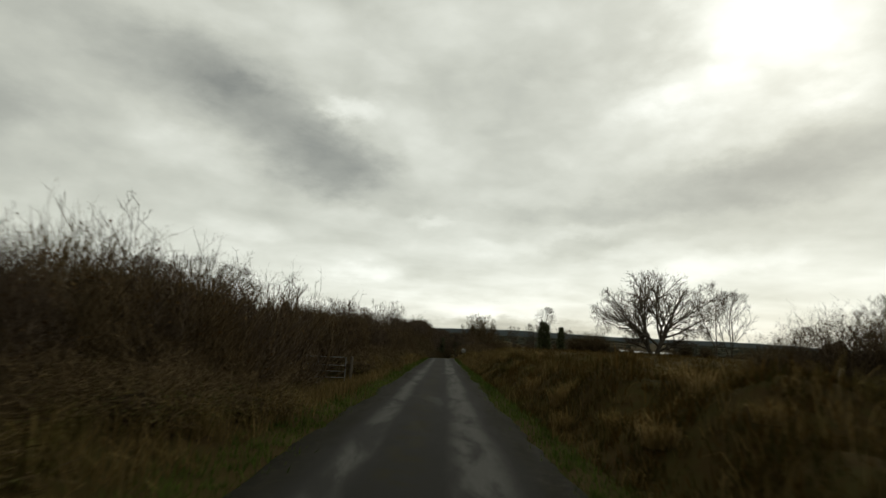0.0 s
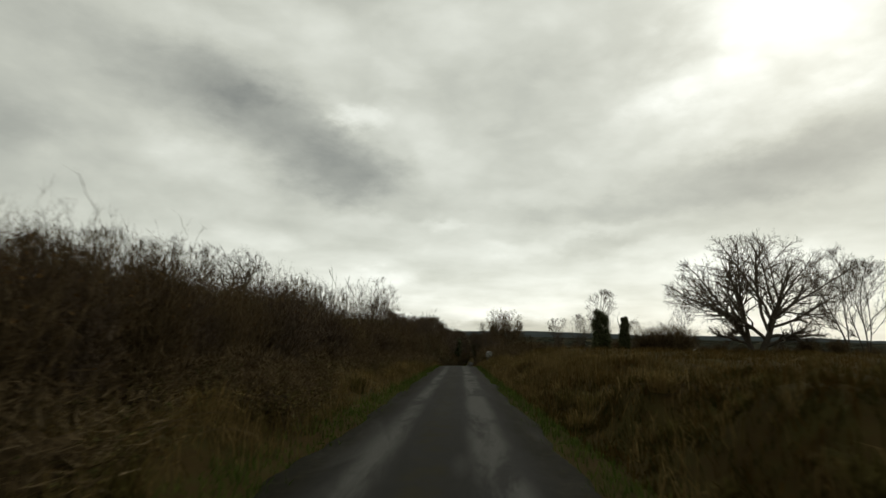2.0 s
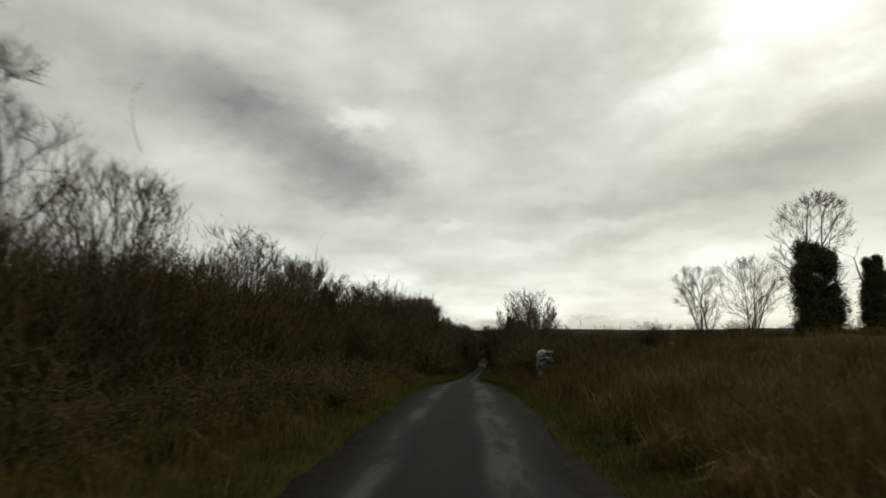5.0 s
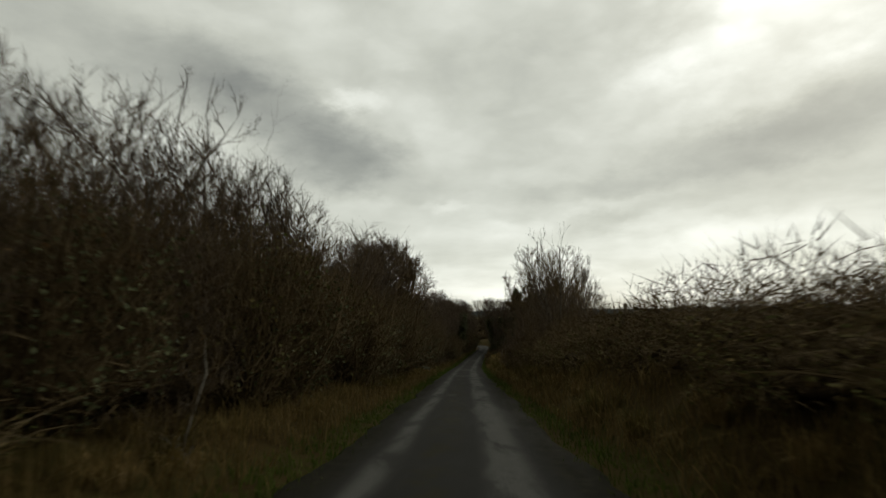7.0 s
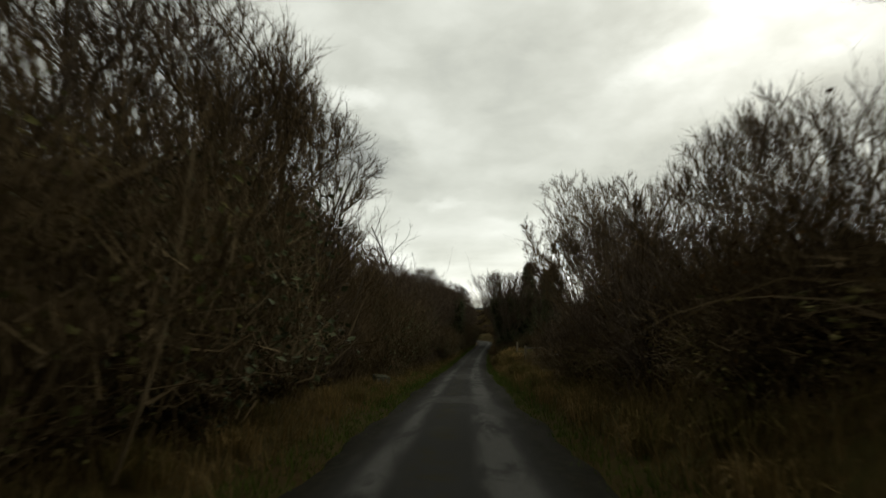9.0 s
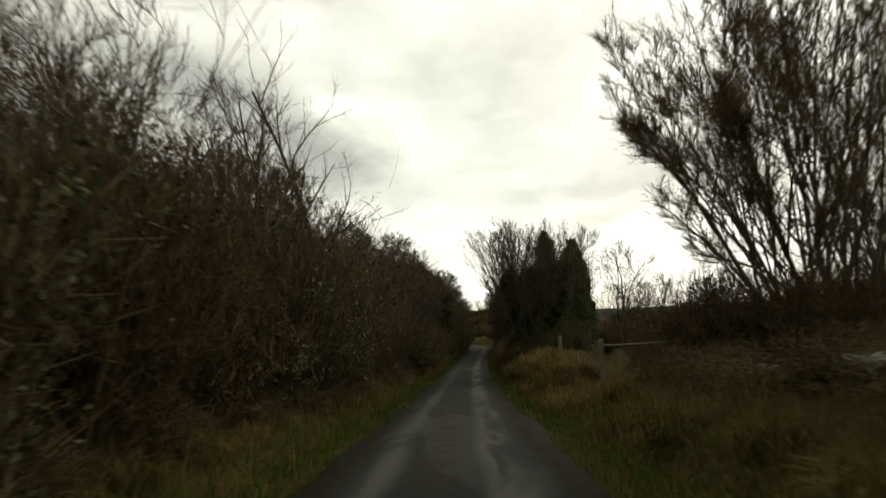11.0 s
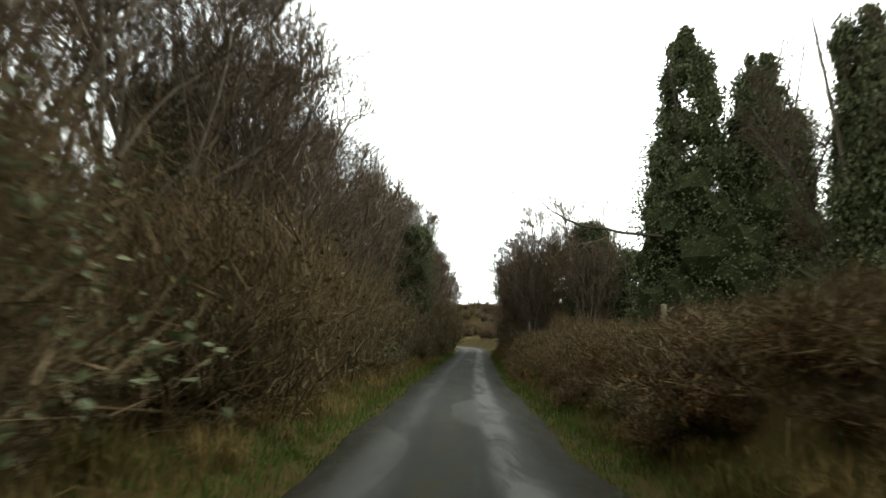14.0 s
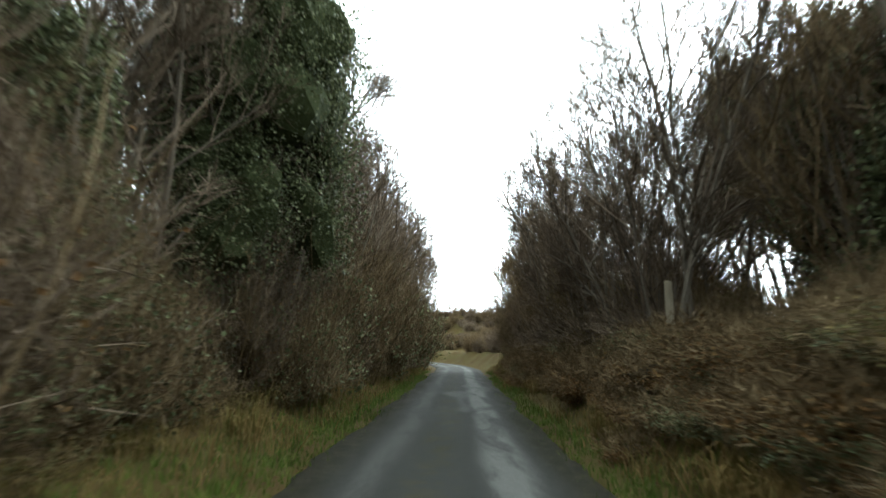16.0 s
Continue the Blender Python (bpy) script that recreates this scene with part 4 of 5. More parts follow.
def hedge(side, y0, y1, off, kinds, tops, step, jitter=0.45, spread=0.08, wide=(0.95, 1.25), slim=1.0):
    """A line of plants whose tops follow a height profile given as (y, height) pairs."""
    ys, hs = zip(*tops)
    y = y0
    while y < y1:
        key = kinds[R.randint(len(kinds))]
        top = float(np.interp(y, ys, hs)) * R.uniform(1 - spread, 1 + spread)
        if top > 3.7 and key in BUSH:
            key = "tall%d" % R.randint(3)
        stand(key, side * (off + R.uniform(-jitter, jitter)), y + R.uniform(-0.3, 0.3), top * (1.12 if "bush" in key or "tall" in key else 1.0), wide=R.uniform(*wide) * slim)
        y += step * R.uniform(0.8, 1.2)


# left bank: grass, then the hedge in two or three lines
LEFT = ((-3, 2.3), (6, 2.4), (10, 2.8), (15, 3.0), (27, 2.5), (33, 2.8), (42, 3.1), (48, 2.8), (55, 3.1), (65, 3.3), (80, 3.1), (88, 3.9), (99, 3.9), (105, 4.2), (112, 4.6), (120, 4.4), (126, 3.4), (130, 4.3), (134, 5.2), (142, 5.2), (150, 4.8), (160, 3.9), (180, 3.8), (200, 4.6), (226, 5.6))
row(-1, -3, 14, 3.0, CLUMP + BRAM[:2], (0.6, 0.9), 0.9, 0.4)
row(-1, 27, 86, 3.1, CLUMP + BRAM[:1], (0.6, 0.95), 1.3, 0.4)
row(-1, 86, 215, 3.0, CLUMP, (0.6, 1.0), 2.0, 0.4)
row(1, 2, 60, 3.2, CLUMP, (0.5, 0.85), 1.5, 0.8)
row(1, 2, 70, 7.5, CLUMP, (0.7, 1.1), 2.2, 3.0)
row(1, 62, 150, 2.9, CLUMP, (0.6, 1.0), 1.7, 0.4)
row(-1, -3, 17, 3.9, BRAM, (0.7, 1.0), 1.6)
row(-1, 28, 60, 4.2, BRAM, (0.8, 1.15), 2.3)
row(-1, 62, 84, 3.9, BRAM, (0.8, 1.1), 2.0)
row(-1, 128, 224, 3.7, BRAM, (0.55, 0.75), 2.6, 0.25)
row(-1, 18.5, 23.5, 4.6, BRAM, (0.5, 0.65), 1.5, 0.5)
hedge(-1, -3, 18, 5.2, BUSH, LEFT, 1.3)
hedge(-1, -3, 18, 6.9, BUSH, LEFT, 1.7)
hedge(-1, 18, 28, 10.2, BUSH, ((18, 2.5), (28, 2.8)), 1.3)
hedge(-1, 28, 86, 5.4, BUSH + ["greenbush0"], LEFT, 1.3)
hedge(-1, 27, 86, 7.6, BUSH, ((27, 3.2), (45, 3.6), (86, 4.0)), 1.6)
hedge(-1, 86, 119, 4.6, BUSH[:3] + ["greenbush0", "greenbush1", "greenbush1"], LEFT, 1.1)
hedge(-1, 86, 119, 6.2, BUSH + ["greenbush1"], ((86, 4.2), (119, 5.2)), 1.6)
hedge(-1, 119, 160, 4.7, BUSH + ["greenbush0", "greenbush1"], LEFT, 1.3)
hedge(-1, 119, 160, 6.3, BUSH, ((119, 4.6), (126, 4.0), (135, 5.8), (145, 5.6), (160, 4.6)), 1.7)
hedge(-1, 160, 190, 4.3, BUSH[:3] + ["greenbush0", "greenbush1", "greenbush1"], ((160, 3.6), (190, 3.8)), 1.4)
hedge(-1, 160, 192, 5.8, BUSH + ["brush0"], LEFT, 1.6)
hedge(-1, 193, 228, 3.9, BUSH + ["greenbush1"], ((193, 4.6), (228, 5.4)), 1.4)
hedge(-1, 193, 228, 5.2, BRUSH + BUSH[:2], ((193, 5.6), (228, 6.6)), 1.7)
row(-1, 226, 252, 4.6, BUSH, (1.2, 1.5), 1.8)
# left bank: bare trees over the hedge
for y, off, top, key in ((6.5, -6.4, 3.9, "slim1"), (9.0, -6.0, 3.6, "whip0"), (11.5, -6.2, 4.1, "slim1"), (8.0, -7.0, 3.7, "whip0"), (53.0, -5.6, 5.2, "whip0"), (54.4, -5.8, 5.0, "whip0"), (50.6, -6.2, 5.4, "whip0"),
                       (38, -7.2, 4.2, "scrub0"), (40.5, -7.0, 4.4, "scrub4"), (43, -6.8, 4.3, "scrub2"), (46, -6.6, 4.2, "brush0"), (48.5, -6.6, 4.3, "scrub1"), (51, -6.2, 4.4, "scrub4"),
                       (57.6, -5.6, 5.3, "scrub3"), (59.6, -5.2, 5.8, "scrub1"), (61.4, -5.4, 5.4, "scrub0"), (63.4, -5.6, 4.8, "scrub4"), (66, -5.6, 4.4, "brush1"), (71, -5.6, 4.4, "scrub0")):
    stand(key, off, y, top)
hedge(-1, 72, 86, 6.0, SCRUB + BRUSH, ((72, 4.4), (86, 5.0)), 1.5)
hedge(-1, 86, 92, 5.6, SCRUB, ((86, 5.2), (92, 5.8)), 1.0)
hedge(-1, 92, 104, 5.6, SCRUB + ["brush0"], ((92, 6.0), (104, 5.6)), 1.2)
hedge(-1, 104, 119, 4.8, SCRUB + BRUSH, ((104, 6.4), (111, 7.6), (119, 8.0)), 1.1)
hedge(-1, 120, 132, 5.4, BRUSH + SCRUB[:2], ((120, 6.0), (132, 6.4)), 1.3)
hedge(-1, 132, 146, 5.4, SCRUB, ((132, 6.8), (146, 7.4)), 1.2)
hedge(-1, 146, 160, 5.8, SCRUB + ["ash0", "ash1"], ((146, 7.4), (160, 7.8)), 2.3)
hedge(-1, 160, 192, 5.0, SCRUB + ["ash0", "ash1", "ash2"], ((160, 8.2), (175, 9.2), (192, 9.4)), 2.3)
hedge(-1, 156, 192, 7.4, ["ash0", "ash1", "ash2", "scrub1"], ((156, 9.0), (170, 10.6), (192, 11.2)), 2.8)
hedge(-1, 194, 226, 4.2, SCRUB + ["ash1"], ((194, 8.0), (226, 8.8)), 1.9)
hedge(-1, 192, 226, 6.0, ["ash0", "ash2", "scrub0"], ((192, 10.4), (226, 11.0)), 2.6)
stand("ash2", -8.2, 127.0, 9.5)
stand("ash0", -8.8, 130.5, 9.0)
for y, off, top, key in ((81.5, -5.9, 4.9, "ivy2"), (83.5, -6.6, 4.4, "ivy2"), (156.5, -6.0, 7.2, "ivy2"), (171.0, -6.2, 8.0, "ivy2"), (174.0, -6.8, 8.8, "ivy2")):
    stand(key, off, y, top)
plant("bush2", -4.3, 14.6, 0.6)
plant("bush4", -4.6, 12.6, 0.7)
# trees of the field behind the left hedge
plant("dead0", -19.2, 69.3, 1.12, 2.0)
plant("ivy2", -19.1, 69.0, 1.2)
for x, y, q, k in ((-31, 70, 1.6, "far0"), (-36, 71, 1.5, "far0"), (-26.5, 72, 1.45, "far0"), (-41, 74, 1.6, "far0"), (-23.6, 58, 0.95, "far1"), (-28, 50, 0.85, "far0")):
    plant(k, x, y, q, R.uniform(0, 6))
plant("birch0", -2.8, 86.2, 1.0, 2.0, tilt=(0, -6))
stand("spread0", -4.3, 146.0, 11.0, 0.4)

# right: open field, then its far hedge
plant("oak0", 29.8, 80.5, 1.0)
plant("ash1", 38.2, 80.2, 1.42)
plant("ash0", 40.6, 81.0, 1.25, 2.0)
plant("far1", 23.0, 82.3, 0.75)
plant("ivy0", 14.2, 80.3, 0.72)
plant("far1", 14.4, 80.8, 0.95)
plant("ivy2", 16.6, 80.5, 0.85)
plant("far0", 10.2, 81.5, 0.52, 1.0)
plant("far0", 12.6, 82.5, 0.6, 3.0)
plant("far1", 17.8, 82.0, 0.5, 1.0)
plant("far1", 62, 99, 1.2)
for x, y, q in ((13.6, 23, 0.95), (15.4, 22, 1.3), (17.4, 21.5, 1.25), (19.5, 24, 1.3)):
    plant("bush%d" % (int(x) % 6), x, y, q, x, wide=1.3)
for x, y, q in ((72, 92, 2.0), (80, 95, 2.1), (67, 90, 1.5), (88, 96, 2.0)):
    plant("far0", x, y, q, x)
for x in np.arange(6.5, 90, 2.1):
    plant(BUSH[R.randint(6)], x, 83 + R.uniform(-1, 1) + x * 0.05, R.uniform(0.35, 0.6), R.uniform(0, 6.28), wide=1.7)
plant("dead0", 56.6, 93.5, 0.95, 1.0)
for x, y, q in ((18.6, 79.5, 1.0), (20.4, 79.8, 1.25), (21.8, 79.6, 1.1), (33, 78, 0.7), (36, 78.5, 0.7)):
    plant("bush1", x, y, q, x, wide=1.5)
row(1, 73, 77, 4.3, BRAM, (0.75, 1.0), 1.5)
row(1, 77, 86, 5.2, BRAM, (0.9, 1.1), 1.4)
row(1, 86, 118, 4.3, BRAM, (1.08, 1.28), 1.4)
row(1, 80, 103, 5.6, BRAM, (0.9, 1.15), 1.6)
hedge(1, 84, 101, 5.4, ["greenbush0", "bush0", "bramble1"], ((84, 2.2), (92, 2.3), (101, 2.7)), 1.5)
stand("spread0", 4.6, 106.3, 6.3, 1.2, 0.72)
stand("scrub3", 4.3, 104.8, 5.6)
stand("slim2", 4.5, 99.8, 3.7)
hedge(1, 102, 123, 4.6, BUSH, ((102, 3.0), (110, 3.5), (116, 4.2), (123, 3.4)), 1.4)
hedge(1, 110, 121, 5.4, SCRUB + BRUSH, ((110, 4.8), (117, 5.6), (121, 4.4)), 1.5)
plant("round0", 8.9, 138.7, 1.0, 1.0)
plant("round0", 13.4, 141.5, 0.6, 3.0)
row(1, 143, 148, 6.2, BUSH, (0.45, 0.6), 1.6)
row(1, 143, 162, 3.5, CLUMP, (0.8, 1.2), 0.55, 0.9)
row(1, 130, 138, 4.5, BRAM, (0.6, 0.8), 1.1, 0.3)
row(1, 121, 127, 4.3, BRAM, (0.7, 0.9), 1.0, 0.3)
for x, y in ((6.0, 138.2), (7.6, 137.4), (9.4, 138.0), (11, 139), (12.6, 138.5)):
    plant("bush2", x, y, 1.1, x, wide=1.2)
    plant("bush0", x + 0.6, y + 0.8, 1.25, x)
plant("slim2", 9.9, 158.0, 1.05, 1.0)
plant("slim2", 12.6, 160.0, 0.8, 3.0)
plant("vase0", 4.45, 159.2, 1.0)
plant("slim2", 13.6, 153.0, 0.7, 5.0)
plant("ivy4", 4.4, 159.3, 0.92)
plant("ivy4", 5.9, 160.2, 1.0, 2.0)
plant("scrub3", 4.4, 162.4, 1.2, 1.0)
plant("scrub0", 6.0, 162.4, 1.3, 2.0)
for x, y, q in ((3.9, 158.2, 0.5), (5.3, 158.0, 0.6), (6.4, 158.9, 0.8), (7.3, 159.6, 0.8)):
    plant("greenbush1", x, y, q, x)
plant("slim1", 5.0, 82.6, 0.45, 1.0)
row(1, 158, 224, 3.9, BRAM[:2] + ["greenbramble"], (0.65, 0.85), 1.7, 0.25)
row(1, 152, 215, 2.75, CLUMP + ["bracken0", "bracken1", "bracken2"], (0.5, 0.85), 1.0, 0.3)
row(1, 160, 216, 3.05, ["bracken0", "bracken1", "bracken2", "greenbramble"], (0.55, 0.8), 0.9, 0.2)
row(1, 160, 216, 3.4, ["bracken0", "bracken1", "bracken2"], (0.8, 1.2), 1.0, 0.35)
row(1, 162, 186, 4.1, ["bush1", "bush4", "greenbush0"], (0.24, 0.36), 1.8, 0.25)
row(1, 197, 224, 3.9, ["bush1", "bush4", "greenbush0"], (0.5, 0.7), 2.0, 0.25)
row(-1, 128, 224, 3.7, BRAM, (0.55, 0.75), 2.6, 0.25)
hedge(1, 162, 176, 4.8, BUSH + ["greenbush0"], ((162, 2.1), (176, 2.1)), 1.2)
hedge(1, 176, 187, 4.8, BUSH + ["greenbush0", "greenbush1"], ((176, 2.0), (184, 2.2), (187, 2.8)), 1.2)
hedge(1, 187, 192, 6.2, SCRUB + BRUSH, ((187, 6.4), (192, 7.4)), 0.8)
hedge(1, 186, 200, 5.6, BUSH + ["greenbush0"], ((186, 2.6), (192, 2.8), (200, 4.4)), 1.2)
hedge(1, 198, 226, 4.4, BUSH + ["greenbush0"], ((198, 4.4), (210, 5.0), (226, 5.4)), 1.4)
hedge(1, 192, 206, 4.2, SCRUB + ["ash1", "ash0"], ((192, 8.0), (199, 8.8), (206, 8.8)), 1.1)
hedge(1, 190, 203, 6.6, SCRUB + ["ash1"], ((190, 7.6), (203, 8.6)), 2.4)
hedge(1, 206, 226, 4.8, SCRUB + BRUSH, ((206, 8.2), (226, 8.4)), 1.5)
plant("ivy1", 10.2, 177.6, 1.0)
plant("ivy2", 10.5, 172.0, 2.1, wide=0.62)
plant("ash1", 10.9, 172.4, 1.15)
plant("ivy2", 8.7, 189.0, 1.65)
plant("ivy0", 10.7, 188.2, 0.95)
plant("ivy0", 9.5, 191.2, 1.15)
plant("ivy5", 11.0, 197.0, 1.0)
plant("ivy3", 14.6, 190.0, 0.62)
plant("ivy3", -1.5, 193.2, 1.0)
plant("ivy0", -2.5, 188.4, 0.85)
for x, y, q in ((-2.0, 186.6, 1.1), (-1.7, 188.6, 1.15), (-1.9, 184.0, 1.1), (-2.2, 181.0, 1.1), (-0.8, 193.5, 1.2), (-3.6, 187, 1.8), (-3.9, 190, 1.8)):
    plant("greenbush1", x, y, q, y)
row(1, 178, 200, 4.0, ["greenbramble"], (0.7, 0.9), 2.2)
plant("slim0", 9.4, 190.0, 1.9, 1.0, tilt=(0, -12), label="tall pale-stemmed leafless tree leaning out of the hedge")
plant("slim0", 9.8, 191.0, 1.8, 2.5, tilt=(0, -4), label="tall pale-stemmed leafless tree leaning out of the hedge")
plant("slim0", 9.4, 195.0, 1.7, 4.5, tilt=(0, 6), label="tall pale-stemmed leafless tree leaning out of the hedge")
plant("ash0", 8.2, 194.0, 1.1, 1.0, tilt=(0, -18), label="dark leaning leafless tree with sprawling boughs over the hedge")
row(1, 222, 252, 4.8, BUSH, (0.9, 1.1), 1.8)
# wooded skyline beyond the right-hand field and on the hillside ahead
for x, y in zip(np.linspace(17, 62, 15), np.linspace(186, 158, 15)):
    plant(("far0", "far1")[R.randint(2)], x + R.uniform(-1.5, 1.5), y + R.uniform(-3, 3), R.uniform(0.9, 1.25), R.uniform(0, 6))
    plant(BUSH[R.randint(6)], x, y - 3, R.uniform(1.0, 1.3), R.uniform(0, 6), wide=1.7)
    plant("brush%d" % R.randint(3), x + 1.6, y - 2.5, R.uniform(0.8, 1.1), R.uniform(0, 6), wide=1.6)
for x in np.arange(-12, 16, 1.3):
    plant(BUSH[R.randint(6)], x, 263.5 + R.uniform(-1.2, 1.2), R.uniform(0.6, 0.9), R.uniform(0, 6), wide=1.4)
    plant(BUSH[R.randint(6)], x, 274 + R.uniform(-2, 2), R.uniform(0.6, 0.9), R.uniform(0, 6), wide=1.6)
for x in np.arange(-16, 22, 1.5):
    plant(BUSH[R.randint(6)], x, 268 + R.uniform(-2, 2), R.uniform(0.5, 0.8), R.uniform(0, 6), wide=1.5)
    plant(BUSH[R.randint(6)], x, 280 + R.uniform(-3, 3), R.uniform(0.6, 0.9), R.uniform(0, 6), wide=1.5)
for x in np.arange(-18, 30, 2.6):
    plant(("far0", "far1")[R.randint(2)], x, 302 + R.uniform(-2, 2), R.uniform(0.5, 0.75), R.uniform(0, 6))


# ---------- stones, posts and gates ----------
def stone_meshes():
    out = []
    for k in range(7):
        rng = np.random.RandomState(200 + k)
        bm = bmesh.new()
        bmesh.ops.create_cube(bm, size=0.86)
        for v in bm.verts:
            v.co += Vector(rng.uniform(-0.17, 0.17, 3))
        bmesh.ops.bevel(bm, geom=bm.edges[:], offset=0.05, segments=1, affect="EDGES")
        me = bpy.data.meshes.new("stone")
        bm.to_mesh(me)
        bm.free()
        me.materials.append(M_MOSS)
        out.append(me)
    return out


STONES = stone_meshes()


def stone_wall(name, x0, y0, x1, y1, h, seed, label, loose=0.25):
    """A tumbledown drystone wall of single stones."""
    rng = np.random.RandomState(seed)
    top = tagged(new(name), label, "stone wall")
    ln = math.hypot(x1 - x0, y1 - y0)
    top.location = ((x0 + x1) / 2, (y0 + y1) / 2, float(ground_z((x0 + x1) / 2, (y0 + y1) / 2)) - 0.05)
    z = 0.0
    while z < h:
        d = rng.uniform(0, 0.3)
        while d < ln:
            w = rng.uniform(0.15, 0.30)
            f = d / ln
            x, y = x0 + (x1 - x0) * f, y0 + (y1 - y0) * f
            if z < h * (0.72 + 0.28 * math.sin(f * 4 + seed)) and math.sin(d * 3.1 + seed) + math.sin(z * 7.0 + d * 1.7) + rng.uniform(-0.8, 0.8) > -0.35:
                ob = part("stone", STONES[rng.randint(7)], top)
                g = float(ground_z(x, y)) - top.location.z - 0.08
                ob.matrix_basis = Matrix.LocRotScale((x - top.location.x + rng.normal(0, loose * 0.3), y - top.location.y, g + z + 0.12), Euler((rng.normal(0, 0.4), rng.normal(0, 0.4), rng.uniform(0, 3.1))), (w * 1.15, rng.uniform(0.22, 0.36), rng.uniform(0.10, 0.22)))
            d += w * 0.7
        z += 0.12
    return top


for x, y, q in ((3.9, 77.2, 0.75), (4.1, 78.4, 0.95), (4.2, 79.6, 1.0), (4.1, 80.7, 1.0), (3.6, 78.6, 0.6), (3.3, 80.9, 0.6)):
    plant("bramble%d" % (int(y) % 4), x, y, q, y)
row(1, 80.8, 86, 3.45, BRAM, (0.85, 1.05), 0.9, 0.2)
stone_wall("stone_wall", 3.0, 77.5, 3.15, 80.6, 0.95, 1, "tumbledown pale limestone wall overgrown with brambles")
stone_wall("stone_wall", 4.7, 121.0, 4.8, 126.5, 0.75, 2, "mossy broken limestone wall at the end of the hedge")
stray = new("stone", STONES[2])
stray.matrix_basis = Matrix.LocRotScale((-3.0, 124.7, float(ground_z(-3.0, 124.7)) + 0.14), Euler((0.2, 0.1, 0.5)), (0.6, 0.42, 0.42))
tagged(stray, "single pale limestone lump lying on the verge", "stone")
stone_wall("stone_wall", 4.7, 131.0, 5.2, 136.0, 0.45, 3, "low mossy limestone rubble under brambles")


def box_mesh(name, sx, sy, sz, mat, bevel=0.01, top_cut=0.0):
    bm = bmesh.new()
    bmesh.ops.create_cube(bm, size=1.0)
    for v in bm.verts:
        v.co = Vector((v.co.x * sx, v.co.y * sy, (v.co.z + 0.5) * sz))
        if top_cut and v.co.z > sz * 0.9 and v.co.x > 0:
            v.co.z -= top_cut
    bmesh.ops.bevel(bm, geom=bm.edges[:], offset=bevel, segments=2, affect="EDGES")
    me = bpy.data.meshes.new(name)
    bm.to_mesh(me)
    bm.free()
    me.materials.append(mat)
    return me


def round_post(name, r, h, mat, seed=0):
    """A stake with slightly uneven sides and a weathered sawn top."""
    rng = np.random.RandomState(seed)
    bm = bmesh.new()
    rings = []
    for z in np.linspace(-0.3, h, 8):
        k = r * (1 - 0.08 * z / h) * rng.uniform(0.96, 1.04)
        rings.append([bm.verts.new((k * math.cos(a) * rng.uniform(0.94, 1.05), k * math.sin(a), z)) for a in np.linspace(0, 2 * math.pi, 10, endpoint=False)])
    for a, b in zip(rings, rings[1:]):
        for i in range(10):
            bm.faces.new((a[i], a[(i + 1) % 10], b[(i + 1) % 10], b[i]))
    c = bm.verts.new((0, 0, h + 0.012))
    for i in range(10):
        bm.faces.new((rings[-1][i], rings[-1][(i + 1) % 10], c))
    me = bpy.data.meshes.new(name)
    bm.to_mesh(me)
    bm.free()
    me.materials.append(mat)
    return me


def fence_post(x, y, h, label, r=0.06, lean=(0, 0), seed=0, mat=None):
    ob = new("fence_post", round_post("fence_post", r, h, mat or M_POST, seed))
    ob.matrix_basis = Matrix.LocRotScale((x, y, float(ground_z(x, y))), Euler((radians(lean[0]), radians(lean[1]), seed)), None)
    return tagged(ob, label, "post", "fence posts")


fence_post(-3.92, 26.3, 1.35, "dark weathered timber gate post in rank grass", 0.075, (0, 1), 1, M_BARK)
fence_post(9.8, 14.0, 1.1, "leaning weathered fence post in the rough field", 0.06, (2, -2), 2)
fence_post(4.4, 94.8, 1.6, "dark fence post standing above the brambles", 0.06, (0, 0), 3)
fence_post(4.45, 148.5, 0.72, "pale weathered fence post on the grassy bank", 0.075, (0, -3), 4)
fence_post(5.7, 172.0, 1.1, "mossy timber fence post in the hedge", 0.07, (0, 0), 5)
fence_post(5.9, 191.5, 1.25, "pale fence post among undergrowth", 0.065, (0, -2), 6)


def pipe(name, a, b, r, parent, label=""):
    w = Wood()
    a, b = np.array(a, float), np.array(b, float)
    w.tube([a, (a + b) / 2, b], [r, r, r], 8)
    me = wood_mesh(name, w, M_STEEL)
    me.polygons.foreach_set("use_smooth", [True] * len(me.polygons))
    return part(name, me, parent, label)


def pole(a, b, r):
    """A slightly bowed pole between two places given with heights over the ground."""
    w = Wood()
    za, zb = (float(ground_z(p[0], p[1])) + p[2] for p in (a, b))
    pts = [np.array((a[0] + (b[0] - a[0]) * t, a[1] + (b[1] - a[1]) * t, za + (zb - za) * t - 0.05 * math.sin(t * math.pi))) for t in np.linspace(-0.02, 1.02, 9)]
    w.tube(pts, [r * (1.1 - 0.03 * i) for i in range(9)], 7)
    return w


